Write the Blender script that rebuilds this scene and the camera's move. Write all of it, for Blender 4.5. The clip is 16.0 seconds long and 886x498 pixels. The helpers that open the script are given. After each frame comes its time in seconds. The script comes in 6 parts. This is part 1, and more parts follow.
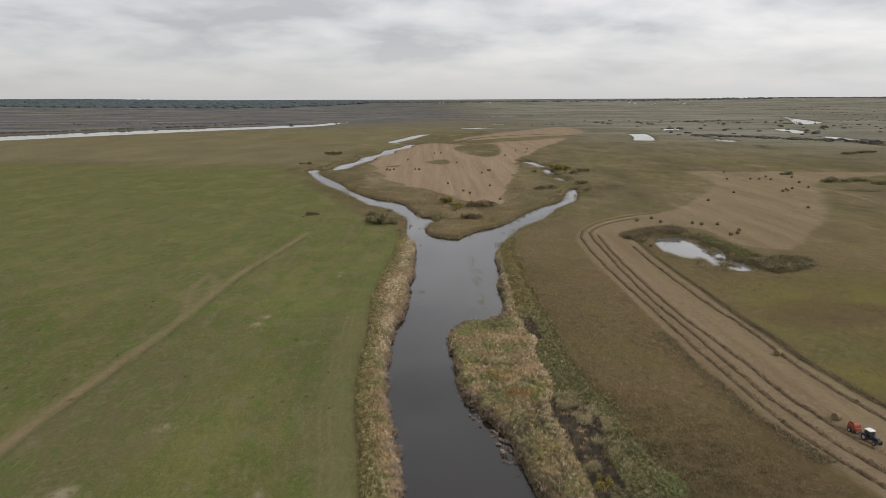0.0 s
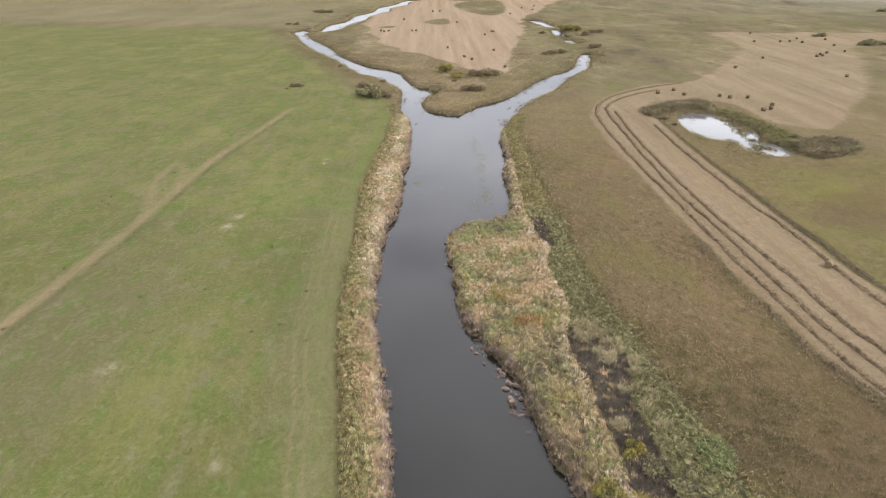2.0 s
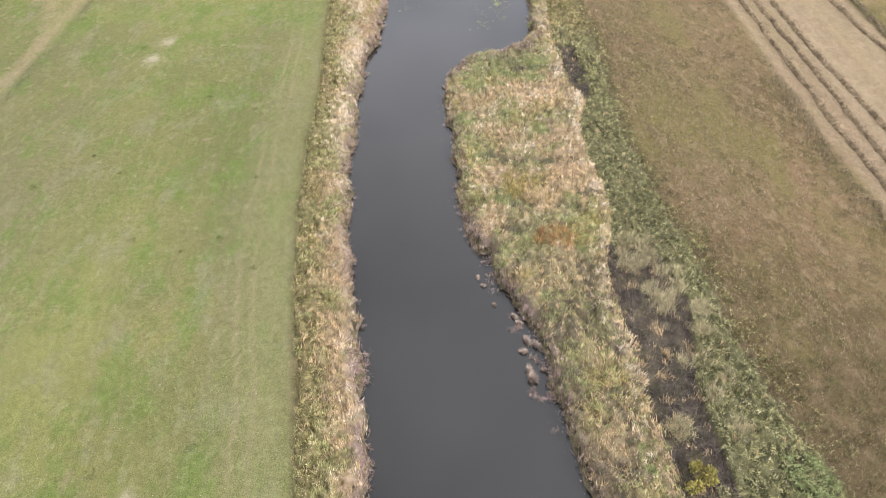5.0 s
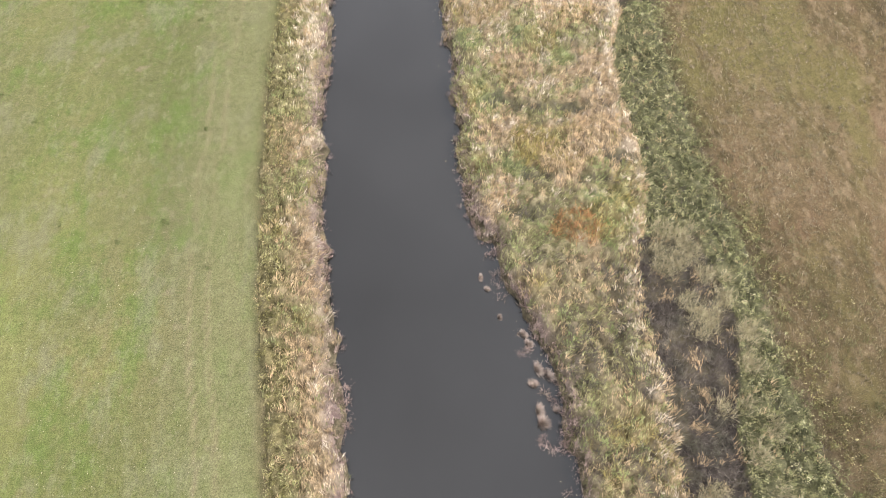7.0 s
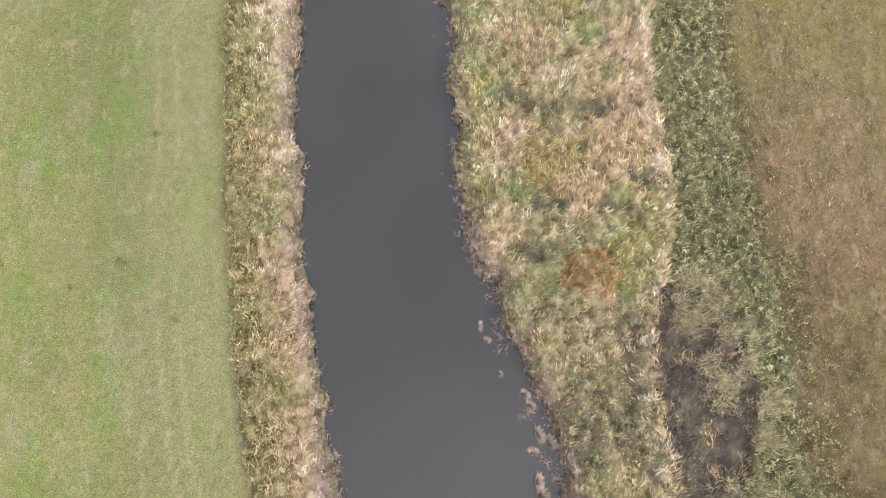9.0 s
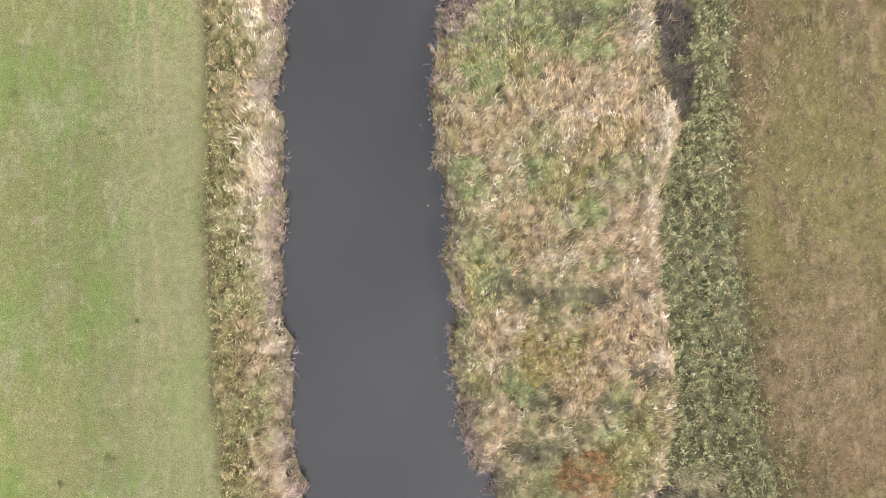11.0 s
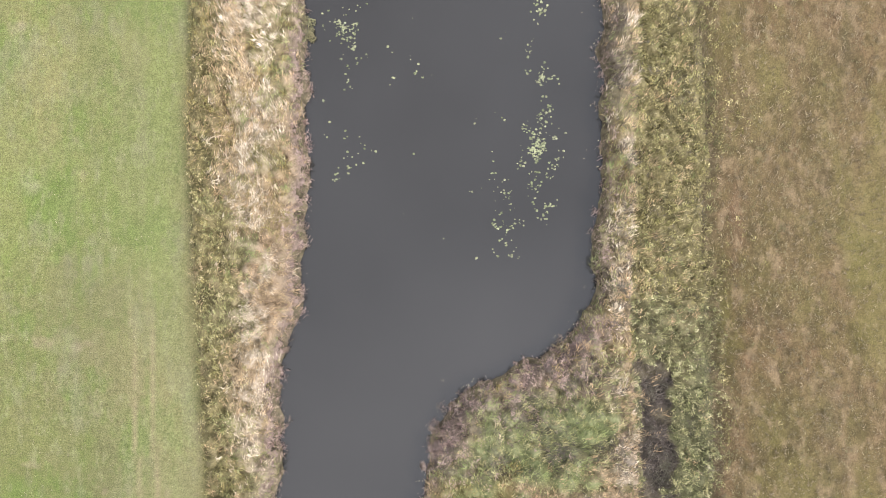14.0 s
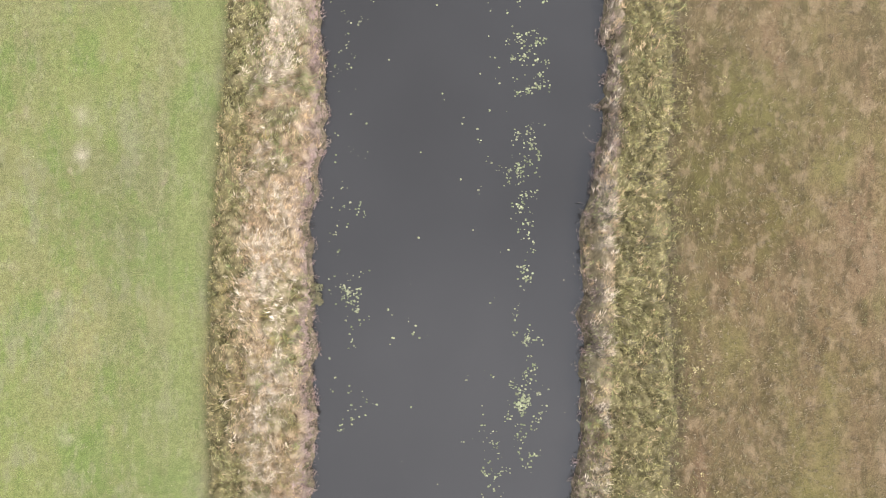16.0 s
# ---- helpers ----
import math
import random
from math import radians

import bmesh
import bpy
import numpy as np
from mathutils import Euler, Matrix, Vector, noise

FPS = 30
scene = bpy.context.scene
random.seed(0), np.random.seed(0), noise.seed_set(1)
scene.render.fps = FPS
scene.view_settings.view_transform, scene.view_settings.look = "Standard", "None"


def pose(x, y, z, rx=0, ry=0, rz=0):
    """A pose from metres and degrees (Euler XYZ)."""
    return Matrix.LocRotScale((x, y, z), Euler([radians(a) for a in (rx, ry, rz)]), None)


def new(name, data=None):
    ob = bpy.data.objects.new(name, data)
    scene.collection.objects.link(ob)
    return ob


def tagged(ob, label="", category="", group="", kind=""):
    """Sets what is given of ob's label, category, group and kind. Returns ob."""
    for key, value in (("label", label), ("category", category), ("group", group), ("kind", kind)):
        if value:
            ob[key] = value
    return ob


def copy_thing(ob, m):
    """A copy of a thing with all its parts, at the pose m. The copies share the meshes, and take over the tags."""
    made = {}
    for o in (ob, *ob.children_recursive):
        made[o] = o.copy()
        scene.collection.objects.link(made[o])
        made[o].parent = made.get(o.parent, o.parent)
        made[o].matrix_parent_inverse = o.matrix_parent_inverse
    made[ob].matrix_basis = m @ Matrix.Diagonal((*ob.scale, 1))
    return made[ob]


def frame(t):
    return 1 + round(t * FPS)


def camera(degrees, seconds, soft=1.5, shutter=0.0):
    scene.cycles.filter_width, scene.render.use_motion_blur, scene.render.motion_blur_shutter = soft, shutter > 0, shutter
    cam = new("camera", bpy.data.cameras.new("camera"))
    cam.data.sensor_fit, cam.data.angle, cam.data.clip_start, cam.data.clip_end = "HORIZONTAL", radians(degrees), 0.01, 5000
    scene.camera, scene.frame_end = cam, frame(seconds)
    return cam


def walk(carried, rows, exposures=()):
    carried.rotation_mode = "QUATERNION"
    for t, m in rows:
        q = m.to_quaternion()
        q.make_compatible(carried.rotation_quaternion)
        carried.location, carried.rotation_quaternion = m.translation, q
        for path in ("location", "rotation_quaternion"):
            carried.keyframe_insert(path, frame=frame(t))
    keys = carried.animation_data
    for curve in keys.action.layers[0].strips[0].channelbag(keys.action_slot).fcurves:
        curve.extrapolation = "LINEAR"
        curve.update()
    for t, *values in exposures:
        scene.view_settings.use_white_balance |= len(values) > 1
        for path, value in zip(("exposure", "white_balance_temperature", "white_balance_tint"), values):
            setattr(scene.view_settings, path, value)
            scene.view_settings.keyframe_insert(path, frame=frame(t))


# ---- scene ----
cam = camera(67.46, 16.0, soft=0.75)
# seconds, eye in metres, and turn in degrees about x, y and z
PATH = [
    (0.0, 0.057, 0.576, 55.092, 77.251, 0.212, -1.095),
    (0.5, 0.341, 6.285, 55.178, 74.981, 0.266, -1.093),
    (1.0, 0.621, 12.534, 55.248, 72.263, 0.297, -1.093),
    (1.5, 0.817, 18.319, 55.224, 69.176, 0.296, -1.094),
    (2.0, 1.066, 24.603, 55.399, 65.560, 0.334, -1.107),
    (2.5, 1.289, 30.341, 55.459, 62.226, 0.330, -1.061),
    (3.0, 1.446, 36.521, 55.522, 58.631, 0.334, -1.087),
    (3.5, 1.696, 42.291, 55.606, 55.247, 0.366, -1.063),
    (4.0, 1.881, 48.581, 55.693, 51.534, 0.357, -1.090),
    (6.5, 2.926, 78.348, 55.874, 32.636, 0.359, -1.023),
    (7.0, 3.121, 84.567, 55.869, 27.977, 0.311, -1.018),
    (7.5, 3.291, 90.415, 55.964, 23.606, 0.292, -1.012),
    (8.0, 3.528, 96.661, 55.999, 18.914, 0.301, -0.995),
    (9.0, 3.915, 108.740, 56.030, 9.700, 0.290, -0.950),
    (9.6, 4.150, 115.990, 56.070, 4.600, 0.280, -0.920),
    (10.1, 4.370, 122.030, 56.100, 2.000, 0.270, -0.893),
    (10.5, 4.557, 126.864, 56.127, 1.569, 0.264, -0.871),
    (11.0, 4.836, 133.359, 56.217, 1.518, 0.337, -0.850),
    (11.5, 5.086, 139.402, 56.265, 1.434, 0.350, -0.837),
    (12.0, 5.324, 145.940, 56.311, 1.345, 0.372, -0.801),
    (12.5, 5.492, 151.986, 56.374, 1.261, 0.343, -0.762),
    (13.0, 5.765, 158.544, 56.632, 1.093, 0.404, -0.718),
    (13.5, 5.947, 164.591, 57.361, 0.970, 0.414, -0.671),
    (14.0, 6.137, 171.170, 58.895, 0.831, 0.403, -0.600),
    (14.5, 6.352, 177.176, 60.563, 0.747, 0.412, -0.544),
    (15.0, 6.553, 183.636, 62.307, 0.698, 0.401, -0.464),
    (15.5, 6.661, 189.603, 63.870, 0.632, 0.349, -0.389),
    (16.0, 6.836, 196.119, 65.567, 0.470, 0.337, -0.298),
]
walk(cam, [(t, pose(x, y, z, rx, ry, rz)) for t, x, y, z, rx, ry, rz in PATH],
     exposures=[(0.0, -0.33, 6620, 13), (0.5, -0.15, 6580, 13), (1.0, 0.10, 6530, 13), (1.5, 0.40, 6430, 13), (2.0, 0.72, 6330, 15), (3.0, 0.95, 6240, 15), (4.0, 1.10, 6200, 15),
                (7.0, 1.29, 6160, 15), (11.0, 1.36, 6080, 15), (16.0, 1.39, 6070, 16)])

# ---- world and light: an overcast autumn day ----
SUN_UP, SUN_ROUND = 42.0, 118.0
world = bpy.data.worlds.new("overcast_sky")
scene.world = world
world.use_nodes = True
wt = world.node_tree
wt.nodes.clear()


def wnode(kind, **values):
    n = wt.nodes.new(kind)
    for key, v in values.items():
        n.inputs[key].default_value = v
    return n


def wmath(op, a, b=None, clamp=False):
    n = wt.nodes.new("ShaderNodeMath")
    n.operation, n.use_clamp = op, clamp
    for i, v in enumerate((a, b)):
        if v is None:
            continue
        if isinstance(v, (int, float)):
            n.inputs[i].default_value = v
        else:
            wt.links.new(v, n.inputs[i])
    return n.outputs[0]


sky = wt.nodes.new("ShaderNodeTexSky")
sky.sky_type, sky.sun_disc = "NISHITA", False
sky.sun_elevation, sky.sun_rotation = radians(SUN_UP), radians(SUN_ROUND)
tc = wt.nodes.new("ShaderNodeTexCoord")
sep = wt.nodes.new("ShaderNodeSeparateXYZ")
wt.links.new(tc.outputs["Generated"], sep.inputs[0])
lift = wmath("ADD", wmath("MAXIMUM", sep.outputs[2], 0.0), 0.2)
comb = wt.nodes.new("ShaderNodeCombineXYZ")
wt.links.new(wmath("DIVIDE", sep.outputs[0], lift), comb.inputs[0])
wt.links.new(wmath("DIVIDE", sep.outputs[1], lift), comb.inputs[1])
cloud = wnode("ShaderNodeTexNoise", Scale=1.5, Detail=7.0, Roughness=0.52, Distortion=0.15)
wt.links.new(comb.outputs[0], cloud.inputs["Vector"])
veil = wnode("ShaderNodeTexNoise", Scale=0.17, Detail=2.0)
wt.links.new(comb.outputs[0], veil.inputs["Vector"])
both = wmath("ADD", wmath("MULTIPLY", cloud.outputs[0], 0.62), wmath("MULTIPLY", veil.outputs[0], 0.38))
ramp = wt.nodes.new("ShaderNodeValToRGB")
e = ramp.color_ramp.elements
e[0].position, e[0].color = 0.40, (0.50, 0.51, 0.525, 1)
e[1].position, e[1].color = 0.585, (0.86, 0.86, 0.85, 1)
e2 = ramp.color_ramp.elements.new(0.47)
e2.color = (0.66, 0.67, 0.68, 1)
wt.links.new(both, ramp.inputs[0])
# clouds thin into a cooler, even haze at the horizon
haze = wt.nodes.new("ShaderNodeMix")
haze.data_type = "RGBA"
haze.inputs[7].default_value = (0.68, 0.70, 0.715, 1)
wt.links.new(ramp.outputs[0], haze.inputs[6])
wt.links.new(wmath("SUBTRACT", 1.0, wmath("MULTIPLY", wmath("MAXIMUM", sep.outputs[2], 0.0), 11.0, True), True), haze.inputs[0])
# an overcast sky is brightest overhead
up = wt.nodes.new("ShaderNodeMix")
up.data_type, up.blend_type = "RGBA", "MULTIPLY"
up.inputs[0].default_value = 1.0
wt.links.new(haze.outputs[2], up.inputs[6])
grow = wmath("ADD", wmath("MINIMUM", wmath("MULTIPLY", wmath("MAXIMUM", sep.outputs[2], 0.0), 1.5), 0.40), 1.0)
wt.links.new(grow, up.inputs[7])
side = wt.nodes.new("ShaderNodeMix")
side.data_type, side.blend_type = "RGBA", "MULTIPLY"
side.inputs[0].default_value = 1.0
wt.links.new(up.outputs[2], side.inputs[6])
wt.links.new(wmath("ADD", wmath("MULTIPLY", sep.outputs[0], 0.20), 1.02), side.inputs[7])
blue = wnode("ShaderNodeBackground", Strength=0.02)
wt.links.new(sky.outputs[0], blue.inputs[0])
grey = wnode("ShaderNodeBackground", Strength=0.95)
wt.links.new(side.outputs[2], grey.inputs[0])
add = wt.nodes.new("ShaderNodeAddShader")
wt.links.new(blue.outputs[0], add.inputs[0])
wt.links.new(grey.outputs[0], add.inputs[1])
wout = wt.nodes.new("ShaderNodeOutputWorld")
wt.links.new(add.outputs[0], wout.inputs[0])

sun = new("sun", bpy.data.lights.new("sun", "SUN"))
sun.data.energy, sun.data.angle, sun.data.color = 2.1, radians(10), (1.0, 0.95, 0.88)
sun.matrix_world = pose(0, 0, 300, 90 - SUN_UP, 0, 180 - SUN_ROUND)

# ---- materials ----


class Nodes:
    """A material's nodes, put together by short calls."""

    def __init__(self, name):
        self.m = bpy.data.materials.new(name)
        self.m.use_nodes = True
        self.t = self.m.node_tree
        self.bsdf = self.t.nodes["Principled BSDF"]
        self.pos = self.t.nodes.new("ShaderNodeNewGeometry")

    def put(self, socket, v):
        if isinstance(v, (int, float)):
            socket.default_value = v
        elif isinstance(v, tuple):
            socket.default_value = (*v, 1.0) if len(v) == 3 and len(socket.default_value) == 4 else v
        else:
            self.t.links.new(v, socket)

    def noise(self, scale, detail=3.0, stretch=None, rough=0.55):
        n = self.t.nodes.new("ShaderNodeTexNoise")
        n.inputs["Scale"].default_value, n.inputs["Detail"].default_value = scale, detail
        n.inputs["Roughness"].default_value = rough
        v = self.pos.outputs["Position"]
        if stretch:
            mp = self.t.nodes.new("ShaderNodeMapping")
            mp.inputs["Rotation"].default_value = (0, 0, radians(stretch[0]))
            mp.inputs["Scale"].default_value = (stretch[1], stretch[2], 1)
            self.t.links.new(v, mp.inputs[0])
            v = mp.outputs[0]
        self.t.links.new(v, n.inputs["Vector"])
        return n.outputs["Fac"]

    def span(self, v, lo, hi, to_lo=0.0, to_hi=1.0):
        n = self.t.nodes.new("ShaderNodeMapRange")
        self.put(n.inputs[0], v)
        for i, a in enumerate((lo, hi, to_lo, to_hi)):
            n.inputs[i + 1].default_value = a
        return n.outputs[0]

    def mix(self, fac, a, b, mode="MIX"):
        n = self.t.nodes.new("ShaderNodeMix")
        n.data_type, n.blend_type = "RGBA", mode
        self.put(n.inputs[0], fac)
        self.put(n.inputs[6], a)
        self.put(n.inputs[7], b)
        return n.outputs[2]

    def math(self, op, a, b, clamp=False):
        n = self.t.nodes.new("ShaderNodeMath")
        n.operation, n.use_clamp = op, clamp
        self.put(n.inputs[0], a)
        self.put(n.inputs[1], b)
        return n.outputs[0]

    def attr(self, name):
        n = self.t.nodes.new("ShaderNodeAttribute")
        n.attribute_name = name
        return n.outputs["Fac"]

    def ramp(self, fac, *stops):
        n = self.t.nodes.new("ShaderNodeValToRGB")
        el = n.color_ramp.elements
        el[0].position, el[0].color = stops[0][0], (*stops[0][1], 1)
        el[1].position, el[1].color = stops[-1][0], (*stops[-1][1], 1)
        for p, c in stops[1:-1]:
            el.new(p).color = (*c, 1)
        self.put(n.inputs[0], fac)
        return n.outputs[0]

    def island(self):
        return self.pos.outputs["Random Per Island"]

    def bump(self, height, strength, distance):
        n = self.t.nodes.new("ShaderNodeBump")
        n.inputs["Strength"].default_value, n.inputs["Distance"].default_value = strength, distance
        self.put(n.inputs["Height"], height)
        self.t.links.new(n.outputs[0], self.bsdf.inputs["Normal"])

    def done(self, colour, rough=0.9, metal=0.0, specular=0.2):
        self.put(self.bsdf.inputs["Base Color"], colour)
        self.put(self.bsdf.inputs["Roughness"], rough)
        self.put(self.bsdf.inputs["Metallic"], metal)
        self.put(self.bsdf.inputs["Specular IOR Level"], specular)
        return self.m


def plant_material(name, stops, tint=None, patch=0.12, gloss=0.06, tufted=0.0, even=0.1, sheen=0.0, mottle=0.35):
    """Leaves and blades: each one its own tone, drifting in patches, and in part of another tint."""
    n = Nodes(name)
    f = n.island()
    if tufted:
        f = n.math("ADD", n.math("MULTIPLY", f, 1 - tufted), n.math("MULTIPLY", n.attr("tuft"), 0.5 * tufted))
        f = n.span(n.math("ADD", f, n.span(n.noise(1.3, 3), 0.32, 0.68, 0.0, 0.5 * tufted)), 0.15, 0.85)
    mean = tuple(sum(c[i] for _, c in stops) / len(stops) for i in range(3))
    c = n.ramp(f, *[(p, tuple(even * mean[i] + (1 - even) * c[i] for i in range(3))) for p, c in stops])
    if tint:
        c = n.mix(n.span(n.noise(0.55, 4, rough=0.65), 0.46, 0.64, 0.0, 0.7), c, tint)
    tone = n.math("MULTIPLY", n.span(n.noise(patch, 3), 0.3, 0.7, 0.85, 1.15), n.span(n.noise(1.7, 4, rough=0.65), 0.36, 0.64, 0.97 - mottle, 0.97 + mottle))
    g = n.t.nodes.new("ShaderNodeCombineColor")
    for i in range(3):
        n.t.links.new(tone, g.inputs[i])
    c = n.mix(1.0, c, g.outputs[0], "MULTIPLY")
    n.bsdf.inputs["Sheen Weight"].default_value = sheen
    n.bsdf.inputs["Sheen Roughness"].default_value = 0.45
    return n.done(c, 0.75, 0.0, gloss)


def matted_material():
    """Flattened reed, sedge and weeds seen from above: long fibres lying in several directions."""
    n = Nodes("matted_reed_and_weeds")

    def fibres(scale, angle, long):
        t = n.t.nodes.new("ShaderNodeTexNoise")
        t.inputs["Scale"].default_value, t.inputs["Detail"].default_value, t.inputs["Roughness"].default_value = scale, 4.0, 0.7
        mp = n.t.nodes.new("ShaderNodeMapping")
        mp.vector_type = "TEXTURE"
        mp.inputs["Rotation"].default_value = (0, 0, radians(angle))
        mp.inputs["Scale"].default_value = (1, long, 1)
        n.t.links.new(n.pos.outputs["Position"], mp.inputs[0])
        n.t.links.new(mp.outputs[0], t.inputs["Vector"])
        return t.outputs["Fac"]

    def blend(k, a, b):
        return n.math("ADD", n.math("MULTIPLY", a, n.math("SUBTRACT", 1.0, k)), n.math("MULTIPLY", b, k))

    lay = blend(n.span(n.noise(0.45, 3), 0.44, 0.56), fibres(7.0, -22, 5.0), fibres(7.0, -58, 5.0))
    lay = blend(n.span(n.noise(0.6, 3, (0, 1.0, 0.9)), 0.52, 0.62), lay, fibres(7.0, 25, 4.0))
    crumb = n.noise(7.5, 4, rough=0.75)
    lay = blend(n.attr("forb"), lay, crumb)
    f = n.span(n.math("ADD", n.math("MULTIPLY", lay, 0.62), n.math("ADD", n.math("MULTIPLY", n.noise(1.5, 4, rough=0.7), 0.24), n.math("MULTIPLY", n.attr("clump"), 0.14))), 0.36, 0.64)
    kinds = (("sedge", (0.062, 0.055, 0.026), (0.134, 0.114, 0.057), (0.218, 0.184, 0.100)), ("green", (0.058, 0.076, 0.028), (0.118, 0.142, 0.055), (0.195, 0.212, 0.098)), ("straw", (0.096, 0.067, 0.038), (0.200, 0.144, 0.088), (0.315, 0.236, 0.154)),
             ("cream", (0.160, 0.124, 0.082), (0.280, 0.226, 0.156), (0.410, 0.342, 0.250)), ("ochre", (0.080, 0.058, 0.020), (0.142, 0.106, 0.042), (0.215, 0.165, 0.074)),
             ("shore", (0.074, 0.053, 0.044), (0.150, 0.108, 0.090), (0.240, 0.180, 0.152)), ("forb", (0.030, 0.031, 0.014), (0.086, 0.084, 0.041), (0.155, 0.147, 0.076)),
             ("herb", (0.036, 0.031, 0.014), (0.108, 0.092, 0.040), (0.205, 0.172, 0.085)), ("dead", (0.021, 0.017, 0.014), (0.044, 0.036, 0.029), (0.088, 0.073, 0.058)))
    c = None
    for name, lo, mid, hi in kinds:
        tone = n.ramp(f, (0.0, lo), (0.5, mid), (1.0, hi))
        c = tone if c is None else n.mix(n.attr(name), c, tone)
    n.bump(lay, 1.0, 0.16)
    return n.done(c, 0.9, 0.0, 0.05)


def plain_material(name, a, b, scale, rough=0.6, metal=0.0, specular=0.4, bump=0.0):
    n = Nodes(name)
    f = n.noise(scale, 4)
    c = n.mix(n.span(f, 0.35, 0.65), a, b)
    if bump:
        n.bump(f, 0.6, bump)
    return n.done(c, rough, metal, specular)


def ground_material():
    n = Nodes("flood_meadow_ground")
    big, mid, small, tiny = n.noise(0.012, 4), n.noise(0.07, 4), n.noise(0.55, 4), n.noise(9.0, 4, rough=0.8)
    knee = n.noise(0.24, 4, rough=0.65)
    streak = n.noise(0.03, 7, (20, 1.0, 0.45), 0.7)
    # coarse dry grass: olive, straw and reddish brown patches, combed along the river
    dry = n.ramp(n.span(n.noise(0.07, 5, (5, 1.0, 0.5)), 0.34, 0.66), (0.0, (0.073, 0.061, 0.030)), (0.5, (0.105, 0.080, 0.043)), (1.0, (0.141, 0.103, 0.061)))
    dry = n.mix(n.span(big, 0.45, 0.65, 0.0, 0.6), dry, (0.092, 0.080, 0.036))
    dry = n.mix(n.span(n.noise(0.20, 5, (3, 1.0, 0.4), 0.65), 0.52, 0.68, 0.0, 0.5), dry, (0.148, 0.092, 0.061))
    dry = n.mix(n.span(n.noise(0.13, 5, (-6, 1.0, 0.6), 0.65), 0.48, 0.64, 0.0, 0.8), dry, (0.092, 0.084, 0.031))
    dry = n.mix(n.span(n.noise(0.085, 4, (12, 1.0, 0.6), 0.6), 0.55, 0.66, 0.0, 0.65), dry, (0.161, 0.105, 0.071))
    dry = n.mix(n.span(n.noise(0.45, 5, (2, 1.0, 0.35), 0.7), 0.54, 0.68, 0.0, 0.7), dry, (0.167, 0.130, 0.078))
    dry = n.mix(n.span(n.noise(1.1, 5, (4, 1.0, 0.35), 0.7), 0.55, 0.68, 0.0, 0.55), dry, (0.059, 0.047, 0.024))
    dry = n.mix(n.span(n.noise(3.2, 4, (6, 1.0, 0.45), 0.7), 0.55, 0.66, 0.0, 0.45), dry, (0.049, 0.041, 0.022))
    dry = n.mix(n.span(n.noise(4.1, 4, (10, 1.0, 0.5), 0.7), 0.56, 0.66, 0.0, 0.6), dry, (0.193, 0.148, 0.092))
    dry = n.mix(n.span(n.noise(0.045, 4, (8, 1.0, 0.5), 0.6), 0.42, 0.62, 0.0, 0.5), dry, (0.140, 0.110, 0.065))
    dry = n.mix(n.span(n.noise(0.032, 6, (18, 1.0, 0.55), 0.72), 0.49, 0.58, 0.0, 0.55), dry, (0.090, 0.090, 0.032))
    dry = n.mix(n.span(n.noise(0.16, 6, (-14, 1.0, 0.45), 0.75), 0.56, 0.66, 0.0, 0.6), dry, (0.060, 0.049, 0.027))
    # wind-combed clumps a stride across
    dry = n.mix(n.span(n.noise(0.75, 3, (-12, 1.0, 0.55), 0.6), 0.53, 0.64, 0.0, 0.6), dry, (0.200, 0.158, 0.098))
    dry = n.mix(n.span(n.noise(0.62, 3, (-9, 1.0, 0.55), 0.6), 0.53, 0.64, 0.0, 0.6), dry, (0.060, 0.052, 0.026))
    dry = n.mix(n.span(n.noise(0.10, 4, (-10, 1.0, 0.45), 0.6), 0.52, 0.62, 0.0, 0.6), dry, (0.122, 0.116, 0.044))
    dry = n.mix(1.0, dry, (0.775, 0.715, 0.67), "MULTIPLY")
    # grazed green meadow: bright and dull green, yellowed and worn patches
    lush = n.ramp(n.span(n.noise(0.055, 5, (2, 1.0, 0.65), 0.6), 0.34, 0.68), (0.0, (0.096, 0.104, 0.042)), (0.5, (0.114, 0.117, 0.049)), (1.0, (0.162, 0.149, 0.064)))
    lush = n.mix(n.span(big, 0.45, 0.7, 0.0, 0.55), lush, (0.126, 0.109, 0.062))
    lush = n.mix(n.span(knee, 0.46, 0.70, 0.0, 0.5), lush, (0.103, 0.122, 0.038))
    lush = n.mix(n.span(n.noise(0.20, 4, (2, 1.0, 0.6), 0.65), 0.54, 0.74, 0.0, 0.35), lush, (0.160, 0.144, 0.076))
    lush = n.mix(n.span(small, 0.5, 0.75, 0.0, 0.4), lush, (0.093, 0.103, 0.042))
    lush = n.mix(n.span(n.noise(2.6, 4, rough=0.75), 0.57, 0.70, 0.0, 0.55), lush, (0.074, 0.091, 0.032))
    lush = n.mix(n.span(n.noise(3.4, 4, rough=0.75), 0.58, 0.70, 0.0, 0.5), lush, (0.189, 0.166, 0.110))
    lush = n.mix(n.math("MULTIPLY", n.attr("ripe"), n.span(n.noise(0.16, 5, (15, 1.0, 0.8), 0.7), 0.46, 0.66, 0.0, 0.35)), lush, (0.160, 0.152, 0.062))
    lush = n.mix(n.span(n.noise(0.35, 2), 0.64, 0.74, 0.0, 0.5), lush, (0.222, 0.176, 0.123))
    lush = n.mix(n.span(n.noise(0.33, 4, (10, 1.0, 0.7), 0.7), 0.52, 0.68, 0.0, 0.55), lush, (0.094, 0.126, 0.034))
